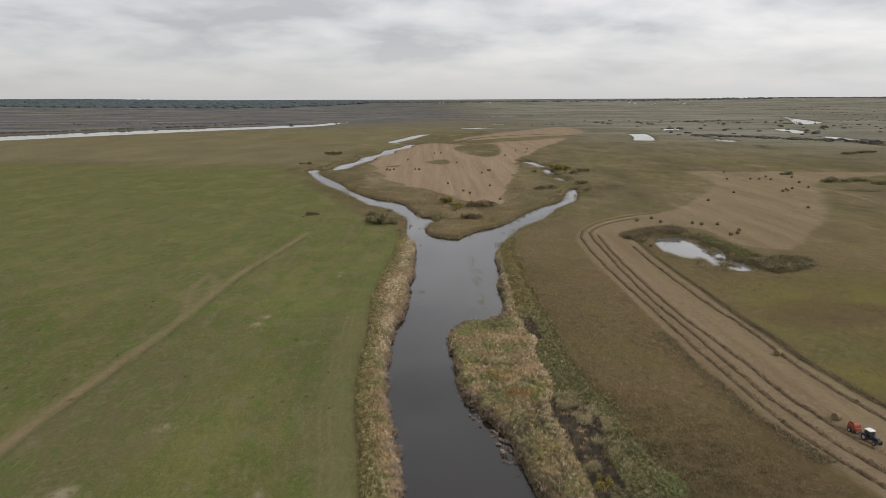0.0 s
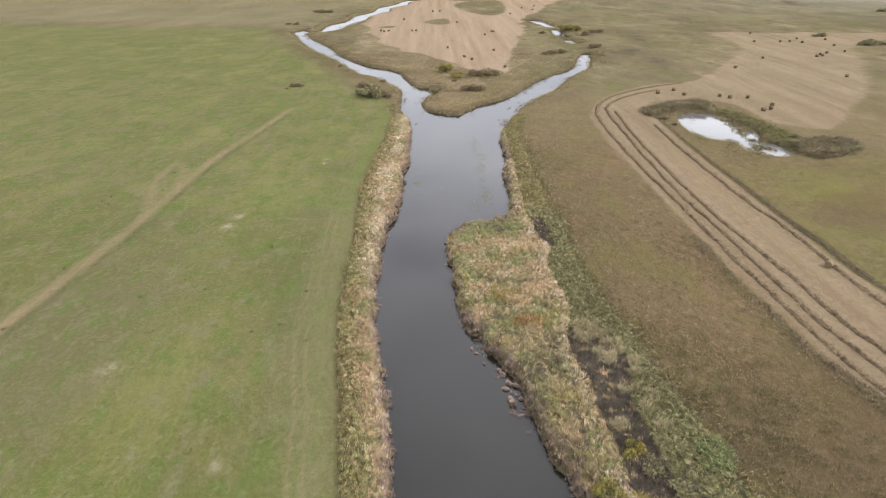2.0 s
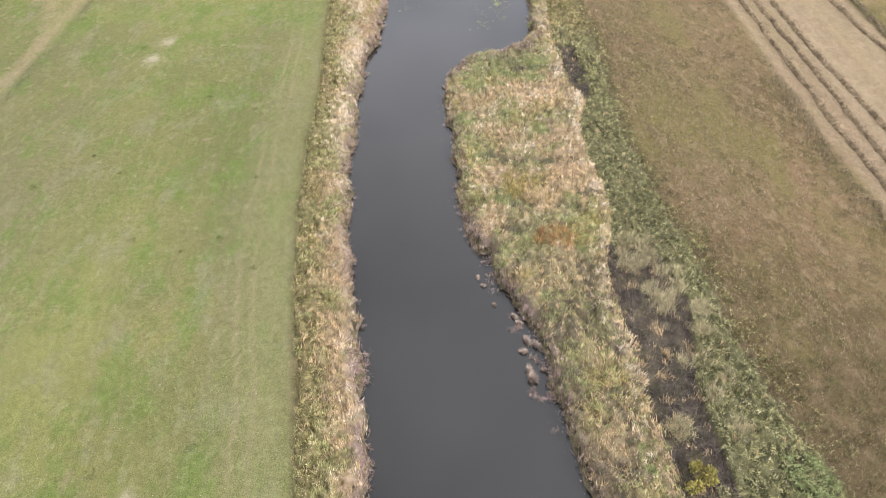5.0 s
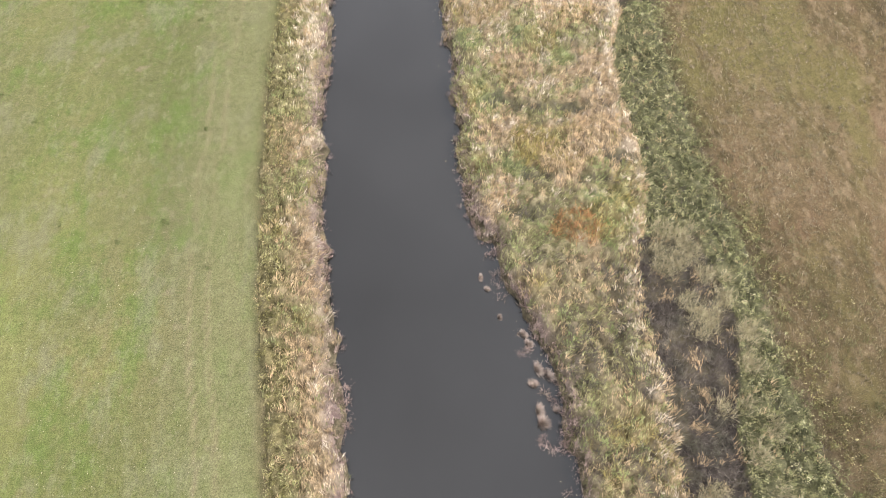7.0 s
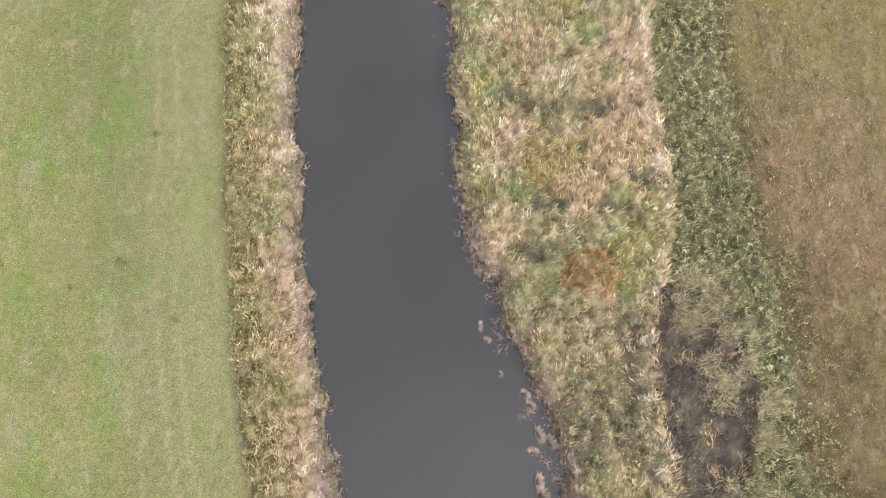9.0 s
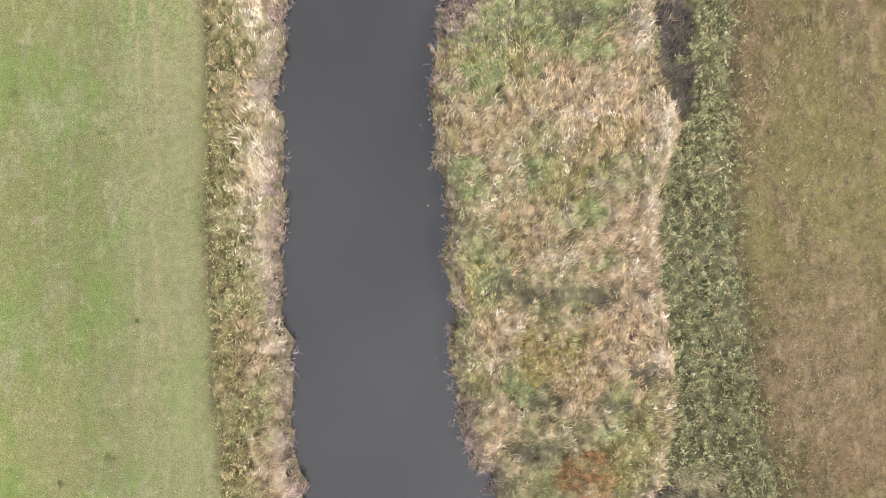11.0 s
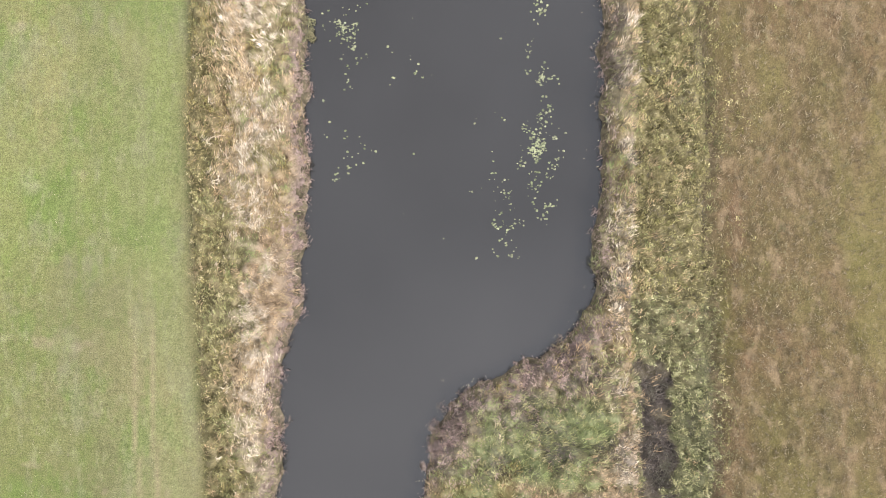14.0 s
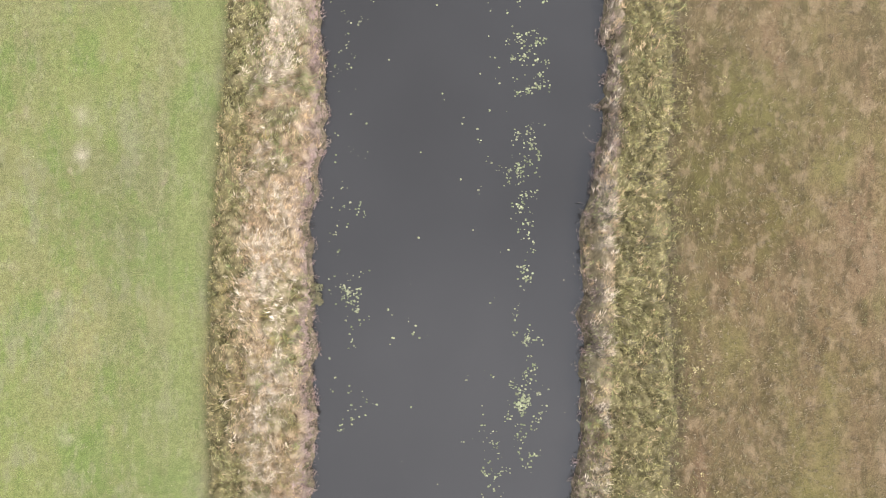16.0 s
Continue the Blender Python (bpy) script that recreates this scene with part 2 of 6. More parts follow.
    # faint wheel lines along the river
    lush = n.mix(n.span(n.noise(0.30, 4, (-3, 1.0, 0.012)), 0.50, 0.70, 0.0, 0.30), lush, (0.159, 0.140, 0.084))
    lush = n.mix(n.math("SUBTRACT", 1.0, n.attr("ripe")), lush, (0.90, 0.895, 0.86), "MULTIPLY")
    lush = n.mix(n.math("MULTIPLY", n.attr("fresh"), n.span(n.noise(0.11, 5, (12, 1.0, 0.35), 0.7), 0.36, 0.62, 0.25, 0.8)), lush, (0.160, 0.161, 0.058))
    lush = n.mix(n.math("MULTIPLY", n.attr("grazed"), n.span(n.noise(0.09, 5, (-10, 1.0, 0.5), 0.7), 0.36, 0.62, 0.3, 0.85)), lush, (0.118, 0.106, 0.060))
    lush = n.mix(n.math("MULTIPLY", n.attr("verdant"), 0.5), lush, (0.112, 0.140, 0.040))
    # deeper green towards the near, southern end of the meadow
    lush = n.mix(n.attr("deep_green"), lush, (0.090, 0.106, 0.026))
    # fresher regrowth between bleached, thin turf
    lush = n.mix(n.span(n.noise(0.17, 5, (6, 1.0, 0.6), 0.7), 0.50, 0.62, 0.0, 0.6), lush, (0.082, 0.118, 0.030))
    lush = n.mix(n.span(n.noise(0.23, 5, (-8, 1.0, 0.5), 0.7), 0.53, 0.65, 0.0, 0.55), lush, (0.142, 0.136, 0.080))
    lush = n.mix(n.span(n.noise(0.9, 4, (-8, 1.0, 0.5), 0.7), 0.54, 0.66, 0.0, 0.5), lush, (0.158, 0.158, 0.080))
    lush = n.mix(1.0, lush, (0.91, 0.89, 0.885), "MULTIPLY")
    # mown hay stubble, in swaths
    rows = n.noise(0.16, 4, (-8, 1.0, 0.03), 0.65)
    stub = n.mix(n.span(rows, 0.36, 0.62), (0.200, 0.150, 0.101), (0.258, 0.199, 0.138))
    stub = n.mix(n.span(small, 0.45, 0.75, 0.0, 0.5), stub, (0.154, 0.115, 0.069))
    # wet heath and sedge farther off
    heath = n.ramp(n.span(streak, 0.32, 0.68), (0.0, (0.078, 0.067, 0.043)), (0.4, (0.128, 0.108, 0.062)), (0.65, (0.146, 0.124, 0.070)), (1.0, (0.200, 0.162, 0.102)))
    heath = n.mix(n.span(n.noise(0.008, 6, (30, 1.0, 0.5), 0.7), 0.47, 0.62, 0.0, 0.6), heath, (0.078, 0.064, 0.046))
    heath = n.mix(n.span(n.noise(0.014, 6, (-20, 1.0, 0.5), 0.7), 0.52, 0.64, 0.0, 0.55), heath, (0.117, 0.117, 0.051))
    heath = n.mix(n.span(n.noise(0.12, 6, (40, 1.0, 0.5), 0.75), 0.52, 0.66, 0.0, 0.4), heath, (0.090, 0.077, 0.045))
    heath = n.mix(n.span(n.noise(0.05, 6, (25, 1.0, 0.4), 0.75), 0.54, 0.66, 0.0, 0.6), heath, (0.140, 0.104, 0.063))
    heath = n.mix(n.span(n.noise(0.022, 6, (35, 1.0, 0.25), 0.75), 0.57, 0.66, 0.0, 0.7), heath, (0.207, 0.163, 0.107))
    heath = n.mix(n.span(n.noise(0.035, 6, (-30, 1.0, 0.6), 0.75), 0.50, 0.60, 0.0, 0.6), heath, (0.088, 0.084, 0.038))
    heath = n.mix(n.span(n.noise(0.09, 6, (15, 1.0, 0.7), 0.75), 0.57, 0.66, 0.0, 0.65), heath, (0.062, 0.052, 0.032))
    # smooth far pasture, and grey-brown moor behind it with distance haze in its colour
    pasture = n.mix(n.span(n.noise(0.02, 5, (0, 1.0, 0.5)), 0.35, 0.65), (0.130, 0.113, 0.064), (0.162, 0.142, 0.083))
    hazy_moor = n.ramp(n.span(n.noise(0.008, 7, (8, 0.7, 1.0), 0.7), 0.33, 0.67), (0.0, (0.069, 0.070, 0.079)), (0.5, (0.107, 0.103, 0.107)), (0.8, (0.135, 0.129, 0.116)), (1.0, (0.205, 0.185, 0.157)))
    hazy_moor = n.mix(n.span(n.noise(0.004, 7, (4, 0.35, 1.0), 0.7), 0.47, 0.60, 0.0, 0.8), hazy_moor, (0.112, 0.117, 0.087))
    hazy_moor = n.mix(n.span(n.noise(0.006, 7, (-4, 0.3, 1.2), 0.75), 0.53, 0.62, 0.0, 0.7), hazy_moor, (0.191, 0.175, 0.155))
    hazy_moor = n.mix(n.span(n.noise(0.010, 7, (2, 0.35, 1.4), 0.75), 0.53, 0.63, 0.0, 0.8), hazy_moor, (0.062, 0.063, 0.065))
    bare = n.mix(small, (0.205, 0.160, 0.098), (0.155, 0.120, 0.070))
    litter = n.mix(n.span(n.noise(1.4, 4), 0.38, 0.62), (0.042, 0.035, 0.022), (0.108, 0.089, 0.054))
    pale = n.mix(small, (0.30, 0.26, 0.20), (0.18, 0.155, 0.09))
    c = n.mix(n.attr("heath"), dry, heath)
    c = n.mix(n.attr("pasture"), c, pasture)
    c = n.mix(n.attr("hazy_moor"), c, hazy_moor)
    # far ground to the east, paled and greyed to imitate aerial haze
    hazy_fen = n.mix(n.span(n.noise(0.006, 7, (6, 0.4, 1.2), 0.72), 0.40, 0.60), (0.120, 0.118, 0.088), (0.215, 0.205, 0.170))
    c = n.mix(n.attr("hazy_fen"), c, hazy_fen)
    c = n.mix(n.attr("lush"), c, lush)
    c = n.mix(n.math("MULTIPLY", n.attr("worn"), n.span(knee, 0.3, 0.7, 0.35, 0.9)), c, (0.136, 0.130, 0.064))
    c = n.mix(n.math("MULTIPLY", n.attr("yellowed"), n.span(knee, 0.3, 0.65, 0.4, 1.0)), c, (0.108, 0.100, 0.030))
    c = n.mix(n.math("MULTIPLY", n.attr("russet"), n.span(knee, 0.3, 0.6, 0.45, 0.9)), c, (0.070, 0.051, 0.029))
    c = n.mix(n.attr("stubble"), c, stub)
    c = n.mix(n.math("MULTIPLY", n.attr("bare"), n.span(small, 0.2, 0.5)), c, bare)
    c = n.mix(n.math("MULTIPLY", n.attr("rut"), n.span(small, 0.2, 0.5)), c, (0.062, 0.058, 0.034))
    c = n.mix(n.math("MULTIPLY", n.attr("pale"), n.span(small, 0.3, 0.6)), c, pale)
    c = n.mix(n.attr("litter"), c, litter)
    grain = n.t.nodes.new("ShaderNodeCombineColor")
    g = n.math("MULTIPLY", n.span(tiny, 0.36, 0.64, 0.6, 1.4), n.span(n.noise(1.6, 4), 0.3, 0.7, 0.88, 1.12))
    for i in range(3):
        n.t.links.new(g, grain.inputs[i])
    c = n.mix(1.0, c, grain.outputs[0], "MULTIPLY")
    n.bump(n.math("ADD", tiny, small), 0.5, 0.08)
    rank = n.math("SUBTRACT", 1.0, n.math("ADD", n.attr("lush"), n.math("ADD", n.attr("heath"), n.attr("stubble"))), True)
    n.put(n.bsdf.inputs["Sheen Weight"], n.math("MULTIPLY", rank, 0.13))
    n.bsdf.inputs["Sheen Roughness"].default_value = 0.45
    n.bsdf.inputs["Sheen Tint"].default_value = (0.95, 0.76, 0.48, 1.0)
    return n.done(c, 1.0, 0.0, 0.0)


def water_material(name, dark, light):
    n = Nodes(name)
    c = n.mix(n.span(n.noise(0.05, 3), 0.3, 0.7), dark, light)
    n.bump(n.math("ADD", n.noise(1.3, 3, (20, 1.0, 0.5)), n.math("MULTIPLY", n.noise(0.06, 2), 3.0)), 0.06, 0.05)
    m = n.done(c, n.span(n.noise(0.03, 3), 0.35, 0.65, 0.03, 0.09), 0.0, 0.5)
    n.bsdf.inputs["IOR"].default_value = 1.46
    return m


GROUND = ground_material()
MATTED = matted_material()
WATER = water_material("murky_river_water", (0.0105, 0.0093, 0.0070), (0.0140, 0.0126, 0.0100))
# pond base colour lightened to add to the sky's reflection
SKY_POND = water_material("pond_water_sky_in_base", (0.10, 0.10, 0.10), (0.14, 0.14, 0.14))
STRAW = plant_material("dry_straw_reed", ((0.0, (0.174, 0.129, 0.069)), (0.3, (0.269, 0.202, 0.112)), (0.7, (0.385, 0.280, 0.158)), (1.0, (0.490, 0.370, 0.218))), (0.375, 0.250, 0.136), tufted=0.72, mottle=0.45)
SEDGE = plant_material("fading_green_sedge", ((0.0, (0.122, 0.112, 0.046)), (0.4, (0.202, 0.186, 0.078)), (0.75, (0.285, 0.256, 0.122)), (1.0, (0.460, 0.382, 0.228))), (0.160, 0.205, 0.070), tufted=0.72, mottle=0.48)
CREAM = plant_material("bleached_cream_reed", ((0.0, (0.284, 0.227, 0.149)), (0.5, (0.476, 0.396, 0.280)), (1.0, (0.658, 0.567, 0.429))), (0.454, 0.346, 0.229), tufted=0.72, mottle=0.42)
BLUSH = plant_material("pinkish_tussock_reed", ((0.0, (0.17, 0.125, 0.095)), (0.5, (0.30, 0.23, 0.18)), (1.0, (0.44, 0.36, 0.29))))
RUSSET = plant_material("russet_dock", ((0.0, (0.12, 0.055, 0.022)), (0.5, (0.25, 0.122, 0.048)), (1.0, (0.36, 0.20, 0.09))), (0.24, 0.15, 0.06))
OCHRE = plant_material("ochre_sedge", ((0.0, (0.13, 0.10, 0.03)), (0.5, (0.225, 0.18, 0.06)), (1.0, (0.33, 0.26, 0.11))), tufted=0.72)
SHORE = plant_material("pinkish_waterside_reed", ((0.0, (0.134, 0.090, 0.074)), (0.5, (0.275, 0.191, 0.158)), (1.0, (0.439, 0.331, 0.282))), (0.195, 0.162, 0.110), tufted=0.72)
FORB = plant_material("nettle_leaves", ((0.0, (0.060, 0.062, 0.025)), (0.4, (0.138, 0.138, 0.060)), (0.75, (0.225, 0.215, 0.106)), (1.0, (0.370, 0.335, 0.205))), (0.195, 0.172, 0.082), tufted=0.6, even=0.0, mottle=0.6, gloss=0.03)
HERB = plant_material("olive_bank_weeds", ((0.0, (0.070, 0.060, 0.018)), (0.4, (0.152, 0.138, 0.052)), (0.75, (0.230, 0.200, 0.092)), (1.0, (0.375, 0.315, 0.180))), (0.212, 0.172, 0.082), gloss=0.03, tufted=0.6, even=0.0, mottle=0.6)
SEED = plant_material("pale_seed_heads", ((0.0, (0.25, 0.21, 0.12)), (1.0, (0.45, 0.39, 0.24))))
DEAD = plant_material("dead_dark_stems", ((0.0, (0.040, 0.033, 0.028)), (0.6, (0.090, 0.073, 0.058)), (1.0, (0.18, 0.15, 0.12))), (0.080, 0.078, 0.047), tufted=0.72)
BENT = plant_material("dry_bent_grass", ((0.0, (0.073, 0.057, 0.031)), (0.5, (0.128, 0.098, 0.058)), (0.85, (0.196, 0.152, 0.095)), (1.0, (0.310, 0.248, 0.164))), (0.112, 0.110, 0.044), tufted=0.45, even=0.1, sheen=0.1, mottle=0.42)
TURF = plant_material("short_green_grass", ((0.0, (0.062, 0.078, 0.026)), (0.6, (0.113, 0.126, 0.050)), (1.0, (0.205, 0.188, 0.110))), (0.142, 0.134, 0.072))
TUFT = plant_material("dark_rank_grass", ((0.0, (0.074, 0.090, 0.031)), (0.6, (0.100, 0.114, 0.042)), (1.0, (0.135, 0.136, 0.058))))
UMBER = plant_material("dark_brown_pond_reed", ((0.0, (0.090, 0.072, 0.044)), (0.5, (0.150, 0.120, 0.074)), (1.0, (0.225, 0.182, 0.115))), (0.130, 0.120, 0.062), even=0.5)
WITHERED = plant_material("withered_flower_heads", ((0.0, (0.13, 0.115, 0.065)), (0.6, (0.205, 0.18, 0.11)), (1.0, (0.33, 0.29, 0.19))))
TAWNY = plant_material("tawny_spit_grass", ((0.0, (0.125, 0.098, 0.050)), (0.5, (0.210, 0.162, 0.086)), (1.0, (0.320, 0.250, 0.145))), (0.150, 0.115, 0.054), patch=0.05, even=0.4)
LILY = plant_material("pale_green_lily_pads", ((0.0, (0.075, 0.085, 0.045)), (0.5, (0.125, 0.135, 0.070)), (1.0, (0.205, 0.205, 0.115))), (0.125, 0.118, 0.078))
WILLOW = plant_material("grey_green_willow_leaves", ((0.0, (0.105, 0.108, 0.056)), (0.5, (0.165, 0.160, 0.082)), (1.0, (0.25, 0.225, 0.12))), (0.19, 0.16, 0.085))
SCRUB = plant_material("brown_autumn_leaves", ((0.0, (0.125, 0.102, 0.062)), (0.5, (0.19, 0.152, 0.09)), (1.0, (0.27, 0.21, 0.12))), (0.16, 0.15, 0.08))
GOLD = plant_material("yellowing_leaves", ((0.0, (0.11, 0.095, 0.024)), (0.5, (0.19, 0.158, 0.040)), (1.0, (0.29, 0.24, 0.075))), (0.16, 0.15, 0.05))
# pine green turned blue-grey: the haze of distance is put into the colour
HAZY_PINE = plant_material("hazy_far_pine_wood", ((0.0, (0.062, 0.078, 0.083)), (1.0, (0.074, 0.091, 0.096))))
HAY = plant_material("cut_hay", ((0.0, (0.075, 0.055, 0.032)), (0.5, (0.135, 0.10, 0.06)), (1.0, (0.24, 0.185, 0.115))), None, 0.4)
SAPPY = plant_material("bright_green_leaves", ((0.0, (0.075, 0.092, 0.034)), (0.5, (0.140, 0.168, 0.066)), (1.0, (0.23, 0.25, 0.12))), (0.16, 0.15, 0.07))
# horizon trees, their base colour paled to stand in for haze
MISTY = plant_material("haze_paled_far_trees", ((0.0, (0.070, 0.078, 0.076)), (1.0, (0.10, 0.108, 0.104))))
TAN = plant_material("pale_yellow_grass", ((0.0, (0.17, 0.145, 0.075)), (0.5, (0.30, 0.255, 0.145)), (1.0, (0.44, 0.38, 0.24))))
BRUSH = plant_material("olive_brown_weeds", ((0.0, (0.046, 0.040, 0.018)), (0.5, (0.094, 0.080, 0.036)), (1.0, (0.20, 0.162, 0.085))), (0.085, 0.090, 0.034))
HEDGE = plant_material("far_grey_brown_scrub", ((0.0, (0.050, 0.050, 0.044)), (1.0, (0.085, 0.083, 0.068))))
WISP = plant_material("faded_bank_grass", ((0.0, (0.106, 0.089, 0.043)), (0.5, (0.165, 0.137, 0.067)), (1.0, (0.250, 0.204, 0.110))), (0.175, 0.146, 0.066), even=0.6)
BARK = plain_material("grey_brown_bark", (0.05, 0.04, 0.03), (0.10, 0.085, 0.065), 9.0, 0.9, bump=0.02)
OLD_BALE = plain_material("old_dark_hay_bale", (0.15, 0.115, 0.07), (0.085, 0.065, 0.04), 7.0, 0.95, specular=0.1, bump=0.05)
BALE = plain_material("weathered_hay_bale", (0.225, 0.175, 0.105), (0.135, 0.104, 0.062), 7.0, 0.95, specular=0.1, bump=0.05)
RED = plain_material("faded_red_paint", (0.25, 0.062, 0.032), (0.17, 0.052, 0.034), 3.0, 0.5, bump=0.002)
BLUE = plain_material("dark_blue_paint", (0.012, 0.017, 0.028), (0.020, 0.026, 0.036), 3.0, 0.4)
WHITE = plain_material("white_cab_roof_paint", (0.72, 0.72, 0.70), (0.60, 0.60, 0.57), 4.0, 0.5)
RUBBER = plain_material("black_tyre_rubber", (0.016, 0.016, 0.017), (0.035, 0.032, 0.028), 12.0, 0.9)
RIM = plain_material("pale_wheel_rim_paint", (0.40, 0.40, 0.38), (0.26, 0.24, 0.21), 9.0, 0.5)
STEEL = plain_material("dull_steel", (0.14, 0.14, 0.14), (0.08, 0.075, 0.07), 8.0, 0.45, 0.8)
PANE = plain_material("dark_cab_glass", (0.02, 0.025, 0.028), (0.03, 0.034, 0.036), 3.0, 0.06, 0.0, 0.8)
LIME = plain_material("whitewashed_wall", (0.62, 0.61, 0.58), (0.50, 0.48, 0.45), 0.4, 0.9)
ROOFING = plain_material("grey_sheet_roof", (0.20, 0.20, 0.21), (0.13, 0.12, 0.12), 0.4, 0.7)

# ---- plan of the place: x to the east, y along the river, z = 0 the meadow ----
LEVEL = -1.4


def curve(points, steps=5, closed=False):
    """A smooth line through a few corner points."""
    p = np.array(points, float)
    q = np.concatenate([p[-1:], p, p[:2]]) if closed else np.concatenate([p[:1], p, p[-1:]])
    out = []
    for i in range(len(q) - 3):
        a, b, c, d = q[i:i + 4]
        for s in np.arange(steps) / steps:
            out.append(0.5 * (2 * b + (c - a) * s + (2 * a - 5 * b + 4 * c - d) * s * s + (3 * b - a - 3 * c + d) * s ** 3))
    if not closed:
        out.append(q[-2])
    return np.array(out)


def inside_distance(x, y, poly):
    """Signed distance to a closed outline: below zero inside."""
    best, inside = np.full(x.shape, 1e12), np.zeros(x.shape, bool)
    for (ax, ay), (bx, by) in zip(poly, np.roll(poly, -1, 0)):
        dx, dy = bx - ax, by - ay
        s = np.clip(((x - ax) * dx + (y - ay) * dy) / (dx * dx + dy * dy + 1e-12), 0, 1)
        best = np.minimum(best, (x - ax - s * dx) ** 2 + (y - ay - s * dy) ** 2)
        if by != ay:
            inside ^= ((ay > y) != (by > y)) & (x < ax + (y - ay) * dx / (by - ay))
    return np.sqrt(best) * np.where(inside, -1, 1)


def ribbon_distance(x, y, line):
    """Signed distance to a stream given as x, y and half its width."""
    best = np.full(x.shape, 1e6)
    for (ax, ay, aw), (bx, by, bw) in zip(line[:-1], line[1:]):
        dx, dy = bx - ax, by - ay
        s = np.clip(((x - ax) * dx + (y - ay) * dy) / (dx * dx + dy * dy + 1e-12), 0, 1)
        best = np.minimum(best, np.hypot(x - ax - s * dx, y - ay - s * dy) - aw - s * (bw - aw))
    return best


LATTICE = np.random.default_rng(11).uniform(-1, 1, (256, 256))


def lattice_noise(u, v):
    i, j = np.floor(u).astype(int), np.floor(v).astype(int)
    s, t = u - i, v - j
    s, t = s * s * (3 - 2 * s), t * t * (3 - 2 * t)
    a, c = LATTICE[i % 256, j % 256], LATTICE[(i + 1) % 256, j % 256]
    d, f = LATTICE[i % 256, (j + 1) % 256], LATTICE[(i + 1) % 256, (j + 1) % 256]
    return (a * (1 - s) + c * s) * (1 - t) + (d * (1 - s) + f * s) * t


def wobble(x, y, size, seed=0.0):
    """Smooth made-up unevenness between about -1 and 1."""
    u, v = x / (1.6 * size) + 31.7 * seed, y / (1.6 * size) - 17.3 * seed
    return 0.85 * lattice_noise(u, v) + 0.42 * lattice_noise(u * 2.13 + 7.1, v * 2.13 + 3.9)


BANK_WEST = [(-62, -900), (-26, -420), (-9, -200), (-3, -60), (-1.5, 20), (-2.4, 55), (-3.9, 82), (-5.4, 97), (-6.2, 104), (-7.4, 111), (-8.4, 119), (-8.8, 125), (-9.2, 132), (-9.1, 140), (-9.3, 146), (-10, 148),
             (-9.1, 151), (-9, 159), (-8.4, 163.5), (-7.2, 167.5), (-7, 173), (-6.3, 182), (-6.8, 192), (-6.7, 199), (-5.8, 207), (-5.7, 219), 
             (-5.7, 244.4), (-6.6, 256.2), (-9.8, 274), (-11, 288.9), (-10.9, 305.5), (-12.4, 317.7), (-17.4, 328.4), (-23.7, 345.7), (-32.8, 356.9), (-40.3, 375.7), (-53.4, 408.8), (-67.4, 438.5), (-83.8, 484.1), (-99.7, 539.9), (-99, 545), (-95, 558)]
BANK_ISLE = [(-86, 520), (-82.4, 505.1), (-61.9, 455.4), (-52, 423.8), (-35.6, 388.1), (-16.6, 365.8), (-11.6, 345), (-5.8, 323.8), (-1.5, 321), (4.4, 316.8),
             (4, 307.1), (0.5, 304.9), (-2.7, 290.6), (-1.3, 277.4), (2.6, 273.4), (10.9, 268.4), (14.3, 274.8), (20.5, 285.4), (27.8, 292.4), (34, 301), (41, 315), (50, 334.6), (60.9, 351.9), (74.7, 372.8), (80.6, 394.9), (89.4, 422)]
BANK_EAST = [(95, 424), (82.2, 372.4), (74.1, 356), (65.7, 341), (52.2, 308.3), (44.5, 297.1), (36.7, 281.6), (31.7, 267.5), (26.8, 250.8), (23.1, 232.5), (22.6, 212), (21.7, 203),
             (20.5, 198), (20.4, 188), (19.8, 177), (19.5, 170), (18.6, 166.5), (15.9, 164), (12.4, 161.6), (8.4, 159.8), (5.9, 157.5), (4.4, 153), (3.4, 149),
             (3.5, 144), (4.5, 141), (4.9, 137.5), (4.6, 134), (5.2, 130), (5.6, 122), (6.3, 117.5), (8.3, 115), (9.5, 110.3), (11.5, 106), (13, 101),
             (13.6, 97), (14, 92), (15.2, 87.5), (16.3, 83.5), (18, 76), (20.5, 55), (22.5, 20), (21, -60), (14, -200), (-4, -420), (-52, -900)]
RIVER = np.concatenate([curve(BANK_WEST, 3), curve(BANK_ISLE, 3), curve(BANK_EAST, 3)])
CREEKS = [
    curve([(-96, 540, 6), (-84, 541, 5.5), (-75, 552, 6), (-72, 588, 8), (-62, 622, 7), (-60, 665, 6.5), (-46, 705, 7), (-45, 752, 5.5), (-30, 795, 6), (-27, 828, 4), (-18, 855, 4)], 4),
    curve([(-30, 862, 4), (-50, 885, 6), (-44, 930, 8), (-31, 985, 8), (-20, 1045, 8), (-5, 1100, 6)], 3),
    curve([(88, 613, 4), (91, 590, 5.5), (94, 558, 4)], 3), curve([(94, 545, 2.5), (92.5, 518, 4.5), (94, 496, 3.5)], 3), curve([(92, 486, 3), (92.5, 462, 3)], 3),
]
